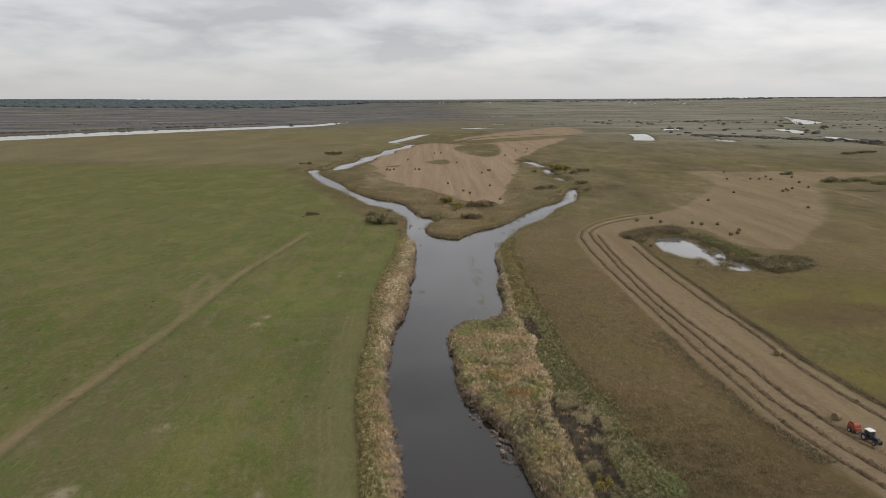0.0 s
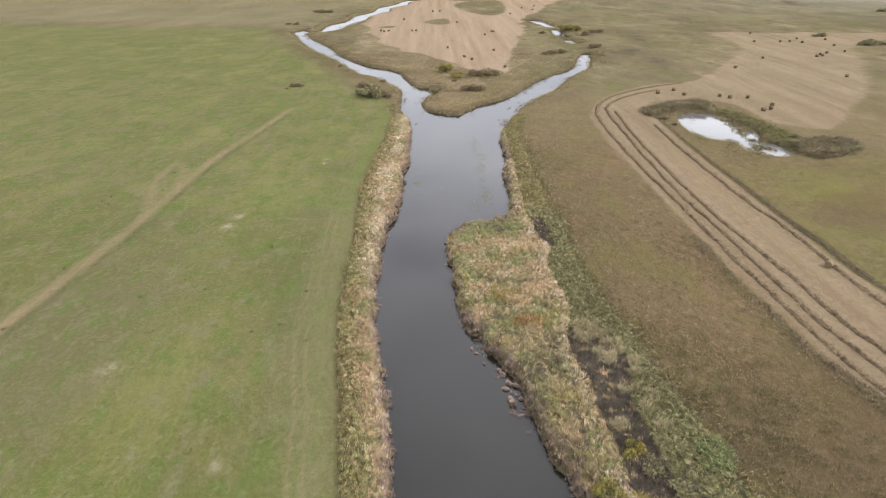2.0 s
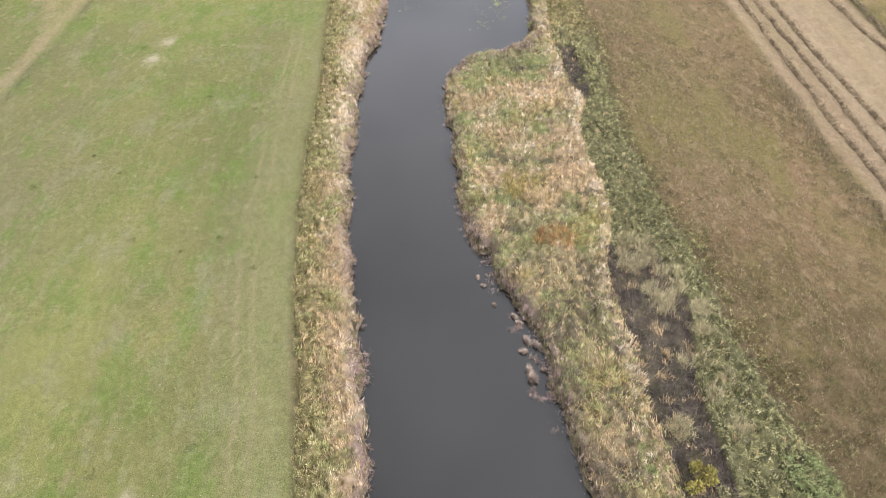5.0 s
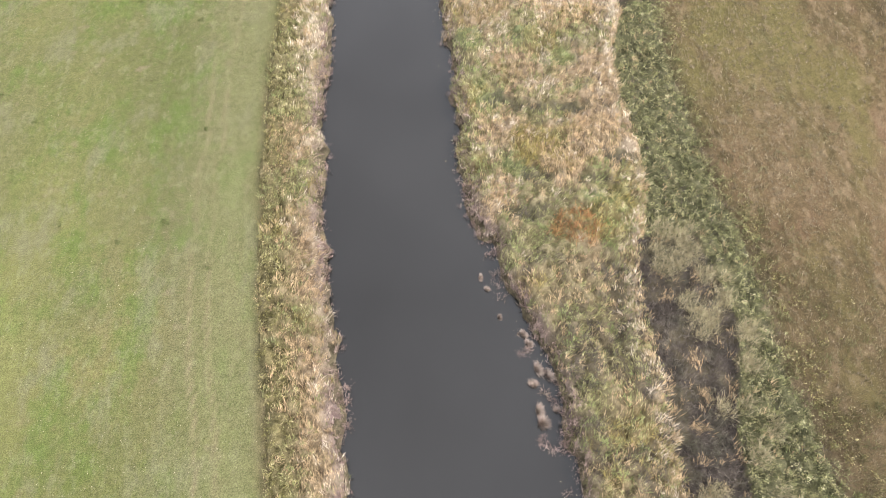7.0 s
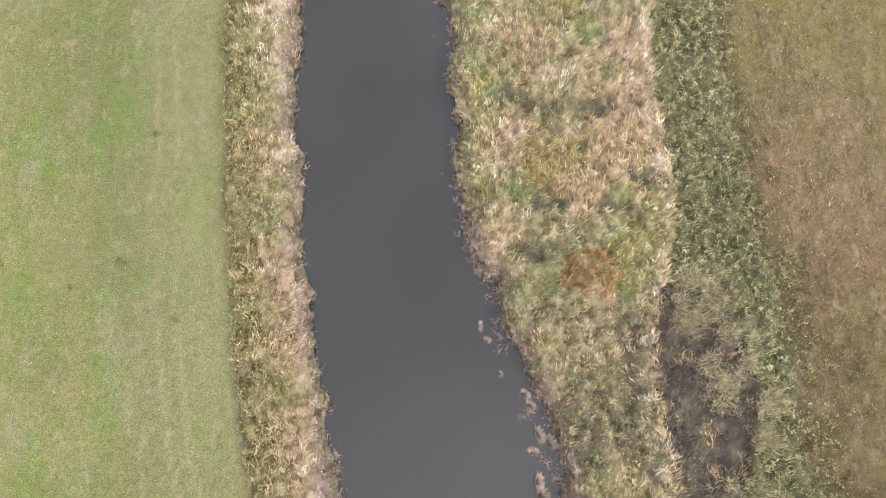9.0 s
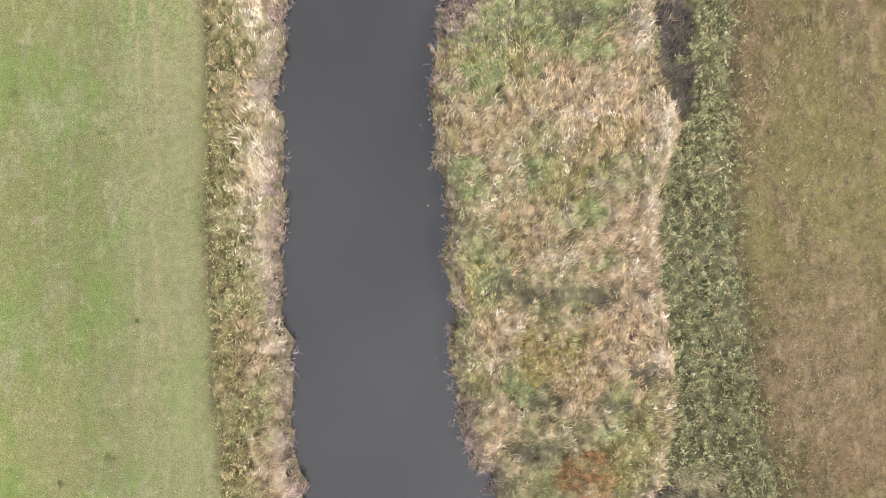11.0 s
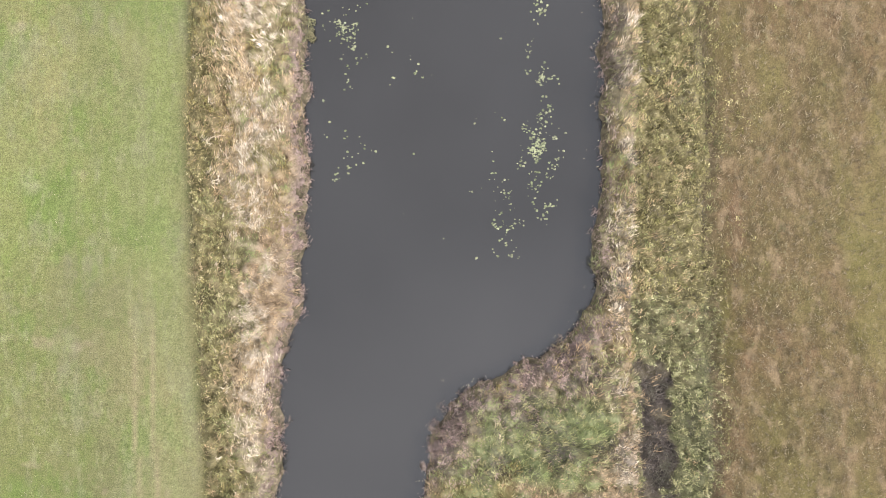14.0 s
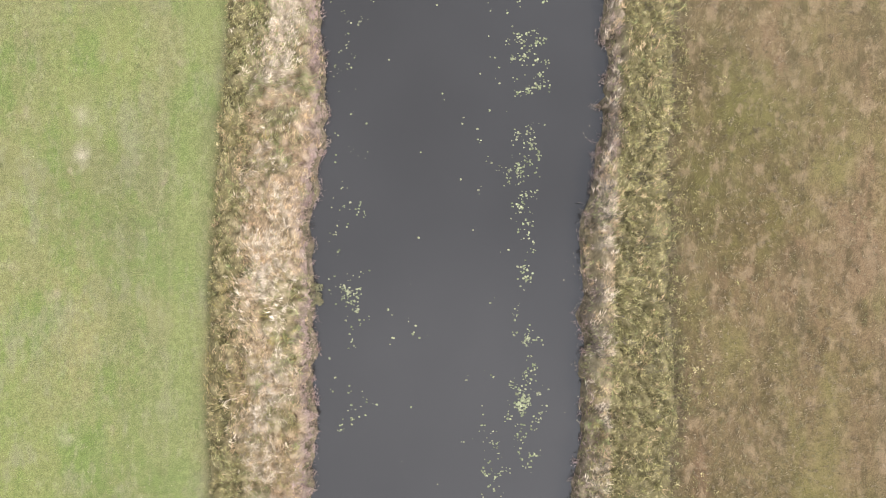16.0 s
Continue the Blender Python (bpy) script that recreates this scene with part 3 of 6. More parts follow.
FAR_RIVERS = [
    curve([(-1900, -400, 90), (-1000, 560, 80), (-653, 1033, 68), (-580, 1141, 74), (-486, 1262, 72), (-322, 1419, 58), (-240, 1560, 22), (-222, 1654, 12), (-150, 1760, 6)], 4),
    curve([(648, 1240, 12), (622, 1140, 15), (600, 1070, 7)], 3), curve([(588, 985, 9), (565, 880, 13), (552, 805, 15), (545, 700, 16), (560, 560, 16)], 3),
    curve([(1055, 2010, 12), (965, 1775, 14), (880, 1560, 30), (800, 1440, 10)], 3),
    curve([(404, 960, 5), (401, 910, 9), (398, 872, 5)], 3), curve([(392, 795, 4), (381, 742, 4)], 3),
    curve([(335, 1085, 14), (318, 1000, 13), (293, 915, 15)], 3),
]
POOLS = [
    curve([(425, 1190, 12), (462, 1275, 14)], 2), curve([(80, 1315, 24), (102, 1325, 24)], 2), curve([(146, 1500, 12), (156, 1520, 12)], 2),
    curve([(170, 2150, 16), (330, 2300, 18)], 2), curve([(460, 2050, 20), (520, 2060, 20)], 2), curve([(560, 1960, 12), (600, 1900, 10)], 2),
    curve([(900, 2250, 16), (1150, 2250, 16)], 2), curve([(-700, 2150, 14), (-260, 2500, 14)], 2), curve([(700, 1700, 10), (760, 1650, 14)], 2),
    curve([(254, 399, 3), (262, 398, 4.5), (272, 396, 3)], 2), curve([(285, 392, 3), (303, 395, 5), (320, 394, 3)], 2), 
]
STREAMS = CREEKS + FAR_RIVERS + POOLS
POND = curve([(92, 262), (98, 267), (104, 265), (106.5, 259), (104.5, 249), (109, 245), (106.5, 235), (103, 228), (108.5, 224), (109, 214), (101, 210.5), (97, 214), (98.5, 222), (94.5, 227), (89.8, 235), (89.2, 247)], 3, True)
LUSH = curve([(-9, 60), (-10, 82), (-12, 95), (-14, 110), (-15.6, 127), (-16, 150), (-17, 186), (-15.2, 212), (-13.5, 236), (-14, 270), (-19, 298), (-38, 328),
              (-60, 395), (-88, 460), (-112, 530), (-130, 556), (-246, 573), (-385, 604), (-1200, 700), (-1200, -1200), (-80, -1200), (-70, -900), (-34, -420), (-16, -200), (-10, -60), (-8.5, 20)], 2, True)
ISLE_FIELD = curve([(-45.9, 546.2), (-55, 642), (-40, 775), (0, 850), (45, 820), (72, 850), (119, 890), (190, 950), (128, 765), (85.4, 633.2), (64, 509.7), (46.2, 404.5), (37.8, 355.1), (33.1, 348.9), (20.4, 366), (0.5, 405.1), (-19.9, 440.5), (-33.6, 478.9)], 3, True)
FAR_FIELD = curve([(29, 900), (77, 1035), (200, 1260), (267, 1330), (262, 1150), (225, 1040), (150, 1000), (80, 930)], 3, True)
EAST_FIELD = curve([(192, 507), (233, 505), (292, 494), (345, 492), (323, 469), (266, 446), (234, 390), (198, 322), (153, 261), (133, 238), (123, 243), (117, 252), (117, 272),
           (112, 283), (94, 285), (85, 276), (81, 262), (79.2, 229), (79, 205), (79.2, 170), (79, 155), (79.4, 135), (81.4, 116), (84, 104), (90, 80), (68, 70),
           (60.5, 97), (58.5, 108), (57.4, 124), (56.8, 150), (56.4, 190), (56.2, 225), (58.2, 262), (66, 285), (78, 301), (91, 312), (106, 321), (120, 326),
           (153, 371), (186, 434), (195, 476)], 2, True)
FRESH = curve([(-46, 70), (-46, 105), (-48.5, 125), (-50.5, 150), (-50, 190), (-49, 213), (-35, 246), (-29, 205), (-31, 166), (-30, 118), (-30, 85), (-30, 70)], 3, True)
FIELDS = [ISLE_FIELD, FAR_FIELD, EAST_FIELD]
HOLES = [curve([(27, 772), (36, 690), (56, 647), (72, 688), (80, 780), (76, 835), (50, 830)], 3, True),
         curve([(-4, 596), (6, 616), (15, 619), (17, 582), (6, 574)], 3, True), curve([(-39, 557), (-32, 566), (-26, 568), (-28, 552)], 3, True)]
TRACK = curve([(-71, 60, 1.15), (-70, 100, 1.15), (-69, 116, 1.15), (-67.3, 134, 1.15), (-65, 158, 1.15), (-63.8, 184, 1.15), (-61.6, 214, 1.0), (-56.3, 247, 0.95), (-51.8, 278, 0.8)], 4)
FAR_DITCH = curve([(30, 862, 2), (60, 945, 3), (100, 1005, 3.5), (150, 1048, 3.5), (195, 1046, 3), (226, 988, 2.5)], 4)
SPUR = curve([(-66, 172, 0.5), (-71.5, 192, 0.5), (-71, 208, 0.5), (-67, 200, 0.5), (-64, 184, 0.5)], 4)
SWATH = curve([(78, 236, 0.7), (73, 215, 0.6), (71.6, 190, 0.7), (71.4, 165, 0.8), (72.2, 140, 0.9), (74, 118, 0.8), (77, 100, 0.8)], 4)


def edge_east(y):
    """Where the waterside growth ends against the dry field."""
    return np.interp(y, (-420, -200, -60, 60, 82, 88, 94, 100, 108, 117, 124, 135, 153, 175, 215, 240, 266, 300), (12, 30, 37, 38, 35.6, 36, 34.4, 33.3, 33.3, 31.4, 30.2, 29.4, 29.2, 29, 29, 30.5, 35.5, 48)) + 0.5 * wobble(y, y * 0, 4.0)


def edge_reed(y):
    """Where tall reed gives way to the ditch and its weeds."""
    return np.interp(y, (-200, -60, 60, 96, 101, 107, 113, 118, 125, 132, 139, 145, 150, 160, 166, 175, 240), (18, 26, 24, 22, 22, 21.2, 21.6, 23.2, 23.6, 22.6, 22.6, 24.6, 22.6, 22.2, 22, 22.4, 25))


def edge_west(y):
    """Where the reed of the west bank ends against the green meadow."""
    return np.interp(y, (-420, -200, -60, 20, 60, 82, 95, 107, 125, 140, 152, 160, 167, 182, 196, 205, 219, 236, 270, 300), (-32, -14, -8.5, -7, -8, -9.8, -11.7, -13.5, -15.2, -15.6, -15.5, -15.9, -16.4, -17, -16.6, -15.8, -15, -13.8, -13, -14.5)) + 0.35 * wobble(y, y * 0, 3.0, 2.0)


def bankside(x, y):
    """Signed distance from the main river's ragged edge."""
    return inside_distance(x, y, RIVER) + 0.6 * wobble(x, y, 1.5) + 0.4 * wobble(x, y, 0.6, 2.0)


def shore(x, y):
    """Signed distance from the nearest water's edge."""
    best = np.full(x.shape, 1e6)
    near = (y < 700) & (np.abs(x) < 260)
    best[near] = bankside(x[near], y[near])
    pool = (np.abs(x - 98) < 60) & (np.abs(y - 240) < 60)
    # the pond breaks up into reedy shallows at its near end
    best[pool] = np.minimum(best[pool], inside_distance(x[pool], y[pool], POND) - 1.6 + np.where(y[pool] < 230, 1.6, 0.3) * (0.45 + wobble(x[pool], y[pool], 2.0, 1.0)))
    for line in STREAMS:
        best = np.minimum(best, ribbon_distance(x, y, line) + 1.5 * wobble(x, y, 16.0, 3.0) * np.clip((y - 300) / 900, 0, 1))
    return best


def lie(x, y, d):
    """Height of the ground, given the distance from the water."""
    r = np.hypot(x, y)
    slope = np.maximum(1.6, 0.010 * (r - 150))
    z = LEVEL + 1.4 * np.clip(d / slope, -1, 1)
    land = np.clip(d / slope - 0.6, 0, 1)
    z = z + land * (0.07 * wobble(x, y, 7.0) + 0.16 * wobble(x, y, 45.0, 4.0))
    return z + 50.0 * np.clip((r - 2300) / 2550, 0, 1.02) ** 2


def soft(d, width):
    """1 inside an outline, fading to 0 over a width."""
    return np.clip(0.5 - d / width, 0, 1)


def soft_mesh(name, co, tris, material, attributes=()):
    """A mesh from arrays of places and triangles or quads."""
    me = bpy.data.meshes.new(name)
    k = tris.shape[1]
    me.vertices.add(len(co))
    me.vertices.foreach_set("co", np.ascontiguousarray(co, np.float32).ravel())
    me.loops.add(tris.size)
    me.loops.foreach_set("vertex_index", np.ascontiguousarray(tris, np.int32).ravel())
    me.polygons.add(len(tris))
    me.polygons.foreach_set("loop_start", np.arange(0, tris.size, k, dtype=np.int32))
    for key, v in attributes:
        me.attributes.new(key, "FLOAT", "POINT").data.foreach_set("value", np.ascontiguousarray(v, np.float32).ravel())
    me.materials.append(material)
    me.update(calc_edges=True)
    return me


def widening(start, first, growth, end):
    out, step = [start], first
    while out[-1] < end:
        step = first + growth * (out[-1] - start)
        out.append(out[-1] + step)
    return np.array(out[1:])


def build_ground():
    xs = np.concatenate([-widening(75, 1.0, 0.04, 4800)[::-1], np.arange(-75, -27, 1.2), np.arange(-27, -11, 0.4), np.arange(-11, 112, 1.1), widening(111, 1.0, 0.04, 4800)])
    ys = np.concatenate([-widening(108, 6, 0.14, 4800)[::-1], np.arange(-108, 72, 4.0), np.arange(72, 236, 1.0), widening(235, 1.0, 0.0115, 4800)])
    x, y = np.meshgrid(xs, ys)
    x, y = x.ravel(), y.ravel()
    d = shore(x, y)
    z = lie(x, y, d)
    r = np.hypot(x, y)
    rough = 2.0 * wobble(x, y, 9.0, 6.0)
    lush = soft(inside_distance(x, y, LUSH) + rough * np.clip((r - 250) / 200, 0.15, 4), np.maximum(1.5, 0.10 * (r - 230)))
    far_green = 0.55 * soft(np.abs(y - 2300 + 0.4 * x) - 160, 120) * (x > 300) + 0.5 * soft(np.hypot((x - 800) / 1.6, y - 1250) - 230, 200)
    far_green += 0.5 * soft(np.hypot((x - 124) / 1.2, (y - 140) / 1.5) - 38 + 3 * rough, 22) * (x > 79) * np.clip(0.75 + 0.6 * wobble(x, y, 9.0, 5.0), 0, 1.2)
    lush = np.clip(lush + far_green, 0, 1)
    stub = np.zeros(x.shape)
    for f, full in zip(FIELDS, (1.0, 0.9, 0.56)):
        stub = np.maximum(stub, full * soft(inside_distance(x, y, f) + rough * np.interp(y, (250, 300, 500), (0.25, 0.9, 2.2)), np.maximum(1.2, 0.005 * r)))
    for f in HOLES:
        stub = np.minimum(stub, 1 - soft(inside_distance(x, y, f), 4.0))
    spit = (x > -0.34 * (y - 265) + 2) * (x < 0.42 * (y - 262)) * (y > 266) * (y < 440) * (d > 1)
    stub = np.maximum(stub, spit * 0.55 * np.clip(0.5 + 1.3 * wobble(x, y, 5.0, 15.0), 0, 1) * np.interp(y, (330, 420), (1.0, 0.3)))
    pale_left = 0.7 * soft(inside_distance(x, y, curve([(-120, 575), (-60, 800), (30, 1120), (300, 1500), (200, 1700), (-200, 1600), (-480, 1140), (-640, 900), (-640, 700), (-300, 620)], 3, True)) + 6 * rough, 60)

    heath = np.clip((y - 235 + 0.25 * np.abs(x)) / 170 + 0.3 * wobble(x, y, 130.0, 2.0), 0, 1)
    heath = np.maximum(heath, 0.8 * soft(np.hypot((x - 118) / 1.0, (y - 222) / 0.7) - 22 + rough, 14))
    yellowed = soft(np.hypot((x - 124) / 1.2, (y - 140) / 1.5) - 40 + 3 * rough, 20) * (x > 79)
    russet = soft(np.hypot((x - 107) / 1.4, y - 165) - 12 + 2.5 * rough, 6) + 0.7 * soft(np.hypot((x - 117) / 1.7, y - 219) - 7 + 1.5 * rough, 6)
    russet = np.clip(russet + 0.8 * soft(np.abs(inside_distance(x, y, POND) - 4) - 2 + rough, 5) * (y > 232) * (np.abs(x - 98) < 50), 0, 1) * (0.75 + 0.35 * wobble(x, y, 4.0, 3.0))
    heath = np.maximum(heath, 0.7 * np.clip(1 - np.abs(d - 5) / 14, 0, 1) * (y > 265) * (x < 0.28 * (y - 270) + 8))
    russet = np.clip(russet + 0.55 * spit * np.clip(0.3 + 1.5 * wobble(x, y, 7.0, 16.0), 0, 1) + 0.6 * soft(np.abs(d - 8) - 6, 8) * (x < -8) * (x > -130) * (y > 330) * (y < 720) * np.clip(0.6 + wobble(x, y, 12.0, 5.0), 0, 1), 0, 1)
    track = ribbon_distance(x, y, TRACK)
    # the haze-tinted moor colour comes in with distance
    hazy_moor = np.clip((r - 1150 + 0.12 * x) / 260 + 0.5 * wobble(x, y, 90.0, 8.0), 0, 1) * (1 - 0.8 * pale_left) * (1 - 0.6 * np.clip(far_green, 0, 1)) * np.interp(x, (-100, 350), (1.0, 0.5))
    bare = soft(track - 0.2, 1.4) * (0.75 + 0.25 * wobble(x, y, 5.0))
    east_side = x > np.interp(y, TRACK[:, 1], TRACK[:, 0])
    rut = 0.75 * soft(np.abs(track - 1.1) - 0.5, 1.2) * east_side * (y < 262) * (0.7 + 0.5 * wobble(x, y, 9.0, 2.0))
    bare = np.maximum(bare, 0.85 * soft(np.abs(ribbon_distance(x, y, SPUR)) - 0.3, 1.3))
    bare = np.maximum(bare, 0.8 * soft(ribbon_distance(x, y, SWATH), 1.5))
    rut = np.maximum(rut, 0.9 * soft(ribbon_distance(x, y, FAR_DITCH), 3.0))
    pale = np.zeros(x.shape)
    for px, py, pr in ((-46.3, 106, 0.9), (-24.8, 85.5, 0.6), (-53, 86, 1.6), (-50, 82, 1.2), (-31, 178.5, 0.4), (-29.5, 206, 0.6), (-29, 210, 0.5), (-44, 160, 1.2), (-43, 166, 1.0)):
        pale = np.maximum(pale, soft(np.hypot(x - px, (y - py) / 1.5) - pr, 1.2))
    west = soft(edge_west(y) + 0.5 - x, 0.9) * soft(x - 2, 1.0)
    east = soft(x - edge_east(y), 2.0) * soft(2 - x, 1.0)
    litter = np.maximum(west, east) * soft(y - 268, 10)
    litter = np.maximum(litter, soft(d - 1.2, 1.5))
    off = edge_west(y) - x
    worn = np.interp(y, (70, 145, 185), (0.8, 0.8, 0.3)) * np.clip(1 - np.abs(off - 2.5) / 6.5, 0, 1) * (off > -0.5) * (y < 270)
    for lane in (4.2, 5.9):
        worn = np.maximum(worn, 0.95 * soft(np.abs(off - lane + 0.4 * wobble(y, y * 0, 14.0)) - 0.12, 0.5) * (y < 250))
    for lane in (4.2, 5.9):
        bare = np.maximum(bare, 0.8 * soft(np.abs(off - lane + 0.4 * wobble(y, y * 0, 14.0)) - 0.1, 0.5) * (y < 168) * np.clip(0.7 + 0.6 * wobble(x, y, 8.0, 4.0), 0, 1))
    wheel_line = 40.2 + 0.02 * (y - 190) + 0.7 * wobble(y, y * 0, 30.0, 5.0)
    for k in (0.0, 1.8, 9.5):
        rut = np.maximum(rut, 0.55 * soft(np.abs(x - wheel_line - k) - 0.1, 0.9) * (y > 130) * (y < 300) * np.clip(0.55 + 0.9 * wobble(x, y, 6.0, 8.0 + k), 0, 1))
    for ax, ay, ar in ((-34.9, 176.3, 8.1), (-34.9, 176.3, 6.4)):
        worn = np.maximum(worn, 0.8 * soft(np.abs(np.hypot(x - ax, y - ay) - ar) - 0.05, 0.9) * (x < -17) * np.clip(0.6 + wobble(x, y, 4.0, 2.0), 0, 1))
    russet = np.clip(russet + 0.8 * soft(np.hypot((x - 52) / 1.8, (y - 74) / 2.0) - 16 + 1.5 * rough, 12) * (x > edge_east(y)), 0, 1)
    verdant = soft(np.abs(off - 2.6 + 0.8 * wobble(x, y, 7.0, 3.0)) - 1.3, 1.6) * np.clip((y - 162) / 8, 0, 1) * (y < 290) + 0.7 * np.clip(wobble(x, y, 7.0, 12.0) * 2 - 0.5, 0, 1) * np.clip((y - 150) / 20, 0, 1) * (off > 3) * (y < 290)
    fresh = soft(inside_distance(x, y, FRESH) + 2.5 * rough, 9.0) * (off > 3) * np.interp(y, (100, 130), (1.0, 0.3))
    grazed = np.clip(soft(np.interp(y, TRACK[:, 1], TRACK[:, 0]) + 1 - x, 5.0) * soft(x + 47 + 2 * rough, 9.0) * np.interp(y, (60, 75, 130, 190), (0, 1, 0.9, 0)) + 0.5 * soft(np.abs(x + 22 + 0.04 * (y - 120)) - 2, 5.0) * (y > 70) * (y < 170), 0, 1)
    ripe = np.clip((y - 135 + 0.3 * (x + 20) + 9 * wobble(x, y, 16.0, 7.0)) / 45, 0, 1) * (x < 60)
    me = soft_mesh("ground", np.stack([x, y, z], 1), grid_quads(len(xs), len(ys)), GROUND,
                   (("lush", lush * (1 - litter) * (1 - heath * (x > 60))), ("ripe", ripe), ("verdant", np.clip(verdant, 0, 1)), ("fresh", fresh), ("deep_green", np.interp(y, (74, 104), (0.62, 0.0)) * (0.75 + 0.3 * wobble(x, y, 6.0, 4.0)) * (y > 20)), ("grazed", grazed), ("russet", russet), ("yellowed", yellowed * np.clip(0.5 + 0.9 * wobble(x, y, 8.0, 9.0), 0, 1)), ("stubble", stub), ("heath", heath), ("bare", bare), ("pale", pale), ("rut", rut), ("worn", worn), ("hazy_moor", hazy_moor), ("hazy_fen", 0.85 * np.clip((r - 620) / 500, 0, 1) * np.clip((x - 60) / 350, 0, 1)), ("pasture", pale_left), ("litter", litter)))
    me.polygons.foreach_set("use_smooth", np.ones(len(me.polygons), bool))
    return tagged(new("ground", me), "flat flood meadow, green on one bank and dry brown on the other", "meadow", kind="structure")


def grid_quads(nx, ny):
    i = (np.arange(ny - 1)[:, None] * nx + np.arange(nx - 1)[None]).ravel()
    return np.stack([i, i + 1, i + nx + 1, i + nx], 1)


def sheet_of_water(name, x0, x1, y0, y1, label, category, material=None):
    co = np.array([(x0, y0, LEVEL), (x1, y0, LEVEL), (x1, y1, LEVEL), (x0, y1, LEVEL)], float)
    ob = new(name, soft_mesh(name, co, np.array([[0, 1, 2, 3]]), material or WATER))
    return tagged(ob, label, category, kind="structure")


ground = build_ground()
sheet_of_water("river_water", -110, 86, -900, 880, "calm murky grey river that forks round a spit of land", "river")
sheet_of_water("pond_water", 86.2, 125, 205, 280, "shallow pond reflecting the pale sky", "pond", SKY_POND)
sheet_of_water("creek_water", 86.2, 330, 282, 640, "narrow reedy creek and pools", "creek")
sheet_of_water("wide_river_water", -1950, -111, -500, 2600, "wide pale river far across the meadow", "river")
sheet_of_water("oxbow_water", -109, 1250, 881, 2600, "far oxbow lakes and pools in the flood plain", "lake")

# ---- growth along the water ----
rng = np.random.default_rng(7)


def strewn(x0, x1, y0, y1, density, keep):
    """Places strewn evenly over a rectangle, kept with a chance between 0 and 1."""
    n = int((x1 - x0) * (y1 - y0) * density)
    x, y = rng.uniform(x0, x1, n), rng.uniform(y0, y1, n)
    ok = rng.random(n) < keep(x, y)
    return x[ok], y[ok]


def stand(x, y):
    d = shore(x, y)
    return np.maximum(lie(x, y, d), LEVEL - 0.15)


CELLS = np.random.default_rng(23).random((3, 128, 128))


def tussocks(x, y, size):
    """How far from the middle of the nearest tussock, in parts of its size, and that tussock's own number between 0 and 1."""
    u, v = x / size, y / size
    i, j = np.floor(u).astype(int), np.floor(v).astype(int)
    best, own = np.full(x.shape, 9.0), np.zeros(x.shape)
    for a in (-1, 0, 1):
        for b in (-1, 0, 1):
            p, q = (i + a) % 128, (j + b) % 128
            far = np.hypot(i + a + 0.15 + 0.7 * CELLS[0, p, q] - u, j + b + 0.15 + 0.7 * CELLS[1, p, q] - v)
            own = np.where(far < best, CELLS[2, p, q], own)
            best = np.minimum(best, far)
    return best, own


def mat_height(x, y):
    """How high the flattened growth of past years lies over the ground."""
    h = np.zeros(x.shape)
    near = (y > 73) & (y < 263) & (x > -19) & (x < 40)
    u, v = x[near], y[near]
    w, d = in_west(u, v)
    sp, _ = in_spit(u, v)
    east = (u > edge_reed(v)) & (u < edge_east(v)) & (d > 0.4)
    full = 0.76 * w * np.clip((u - edge_west(v)) / 0.9, 0, 1) + 0.74 * sp * (1 - 0.45 * blotch(u, v, DARK_SPOTS)) + east * np.where(ditch(u, v), 0.12, 0.50) * np.clip((edge_east(v) - u) / 1.4, 0, 1)
    far, own = tussocks(u + 0.35 * v + 0.25 * wobble(u, v, 0.5, 21.0), v + 0.25 * wobble(u, v, 0.5, 24.0), 0.95)
    dome = np.sqrt(np.clip(1 - (far / 0.72) ** 2, 0, 1)) * (0.55 + 0.9 * own)
    lumps = 0.18 + 1.05 * dome + 0.25 * wobble(u, v, 1.8, 22.0) + 0.28 * wobble(u, v, 0.28, 23.0)
    h[near] = full * np.clip(d / 0.6, 0.25, 1) * np.maximum(lumps, 0.22)
    return h


def blades(x, y, each, height, width, lean, spread, heading, splay=0.12, droop=0.35):
    """Tufts of bent, tapering blades. heading: the way they are combed, in radians at each tuft."""
    n = len(x) * each
    z = np.repeat(stand(x, y) + 0.92 * mat_height(x, y), each)
    px, py = np.repeat(x, each) + rng.normal(0, splay, n), np.repeat(y, each) + rng.normal(0, splay, n)
    a = np.repeat(heading, each) + rng.normal(0, spread, n)
    h = height * np.repeat(rng.uniform(0.7, 1.25, len(x)), each) * rng.uniform(0.65, 1.2, n)
    tilt = np.clip(lean + rng.normal(0, 0.38, n), 0.05, 1.45)
    dx, dy = np.cos(a), np.sin(a)
    w = width * rng.uniform(0.6, 1.4, n) / 2
    turn = rng.uniform(-0.7, 0.7, n)
    sx, sy = -np.sin(a + turn) * w, np.cos(a + turn) * w
    m, t2 = 0.55 * h, np.clip(tilt + droop, 0, 1.6)
    mx, my, mz = px + dx * np.sin(tilt) * m, py + dy * np.sin(tilt) * m, z + np.cos(tilt) * m
    tx, ty, tz = mx + dx * np.sin(t2) * (h - m), my + dy * np.sin(t2) * (h - m), mz + np.cos(t2) * (h - m)
    co = np.stack([np.stack([px, py, z - 0.05], 1), np.stack([mx + sx, my + sy, mz], 1), np.stack([mx - sx, my - sy, mz], 1), np.stack([tx, ty, tz], 1)], 1).reshape(-1, 3)
    b = np.arange(n)[:, None] * 4
    return co, np.concatenate([b + np.array([[0, 1, 2]]), b + np.array([[2, 1, 3]])]), np.repeat(rng.random(len(x)), each * 4)


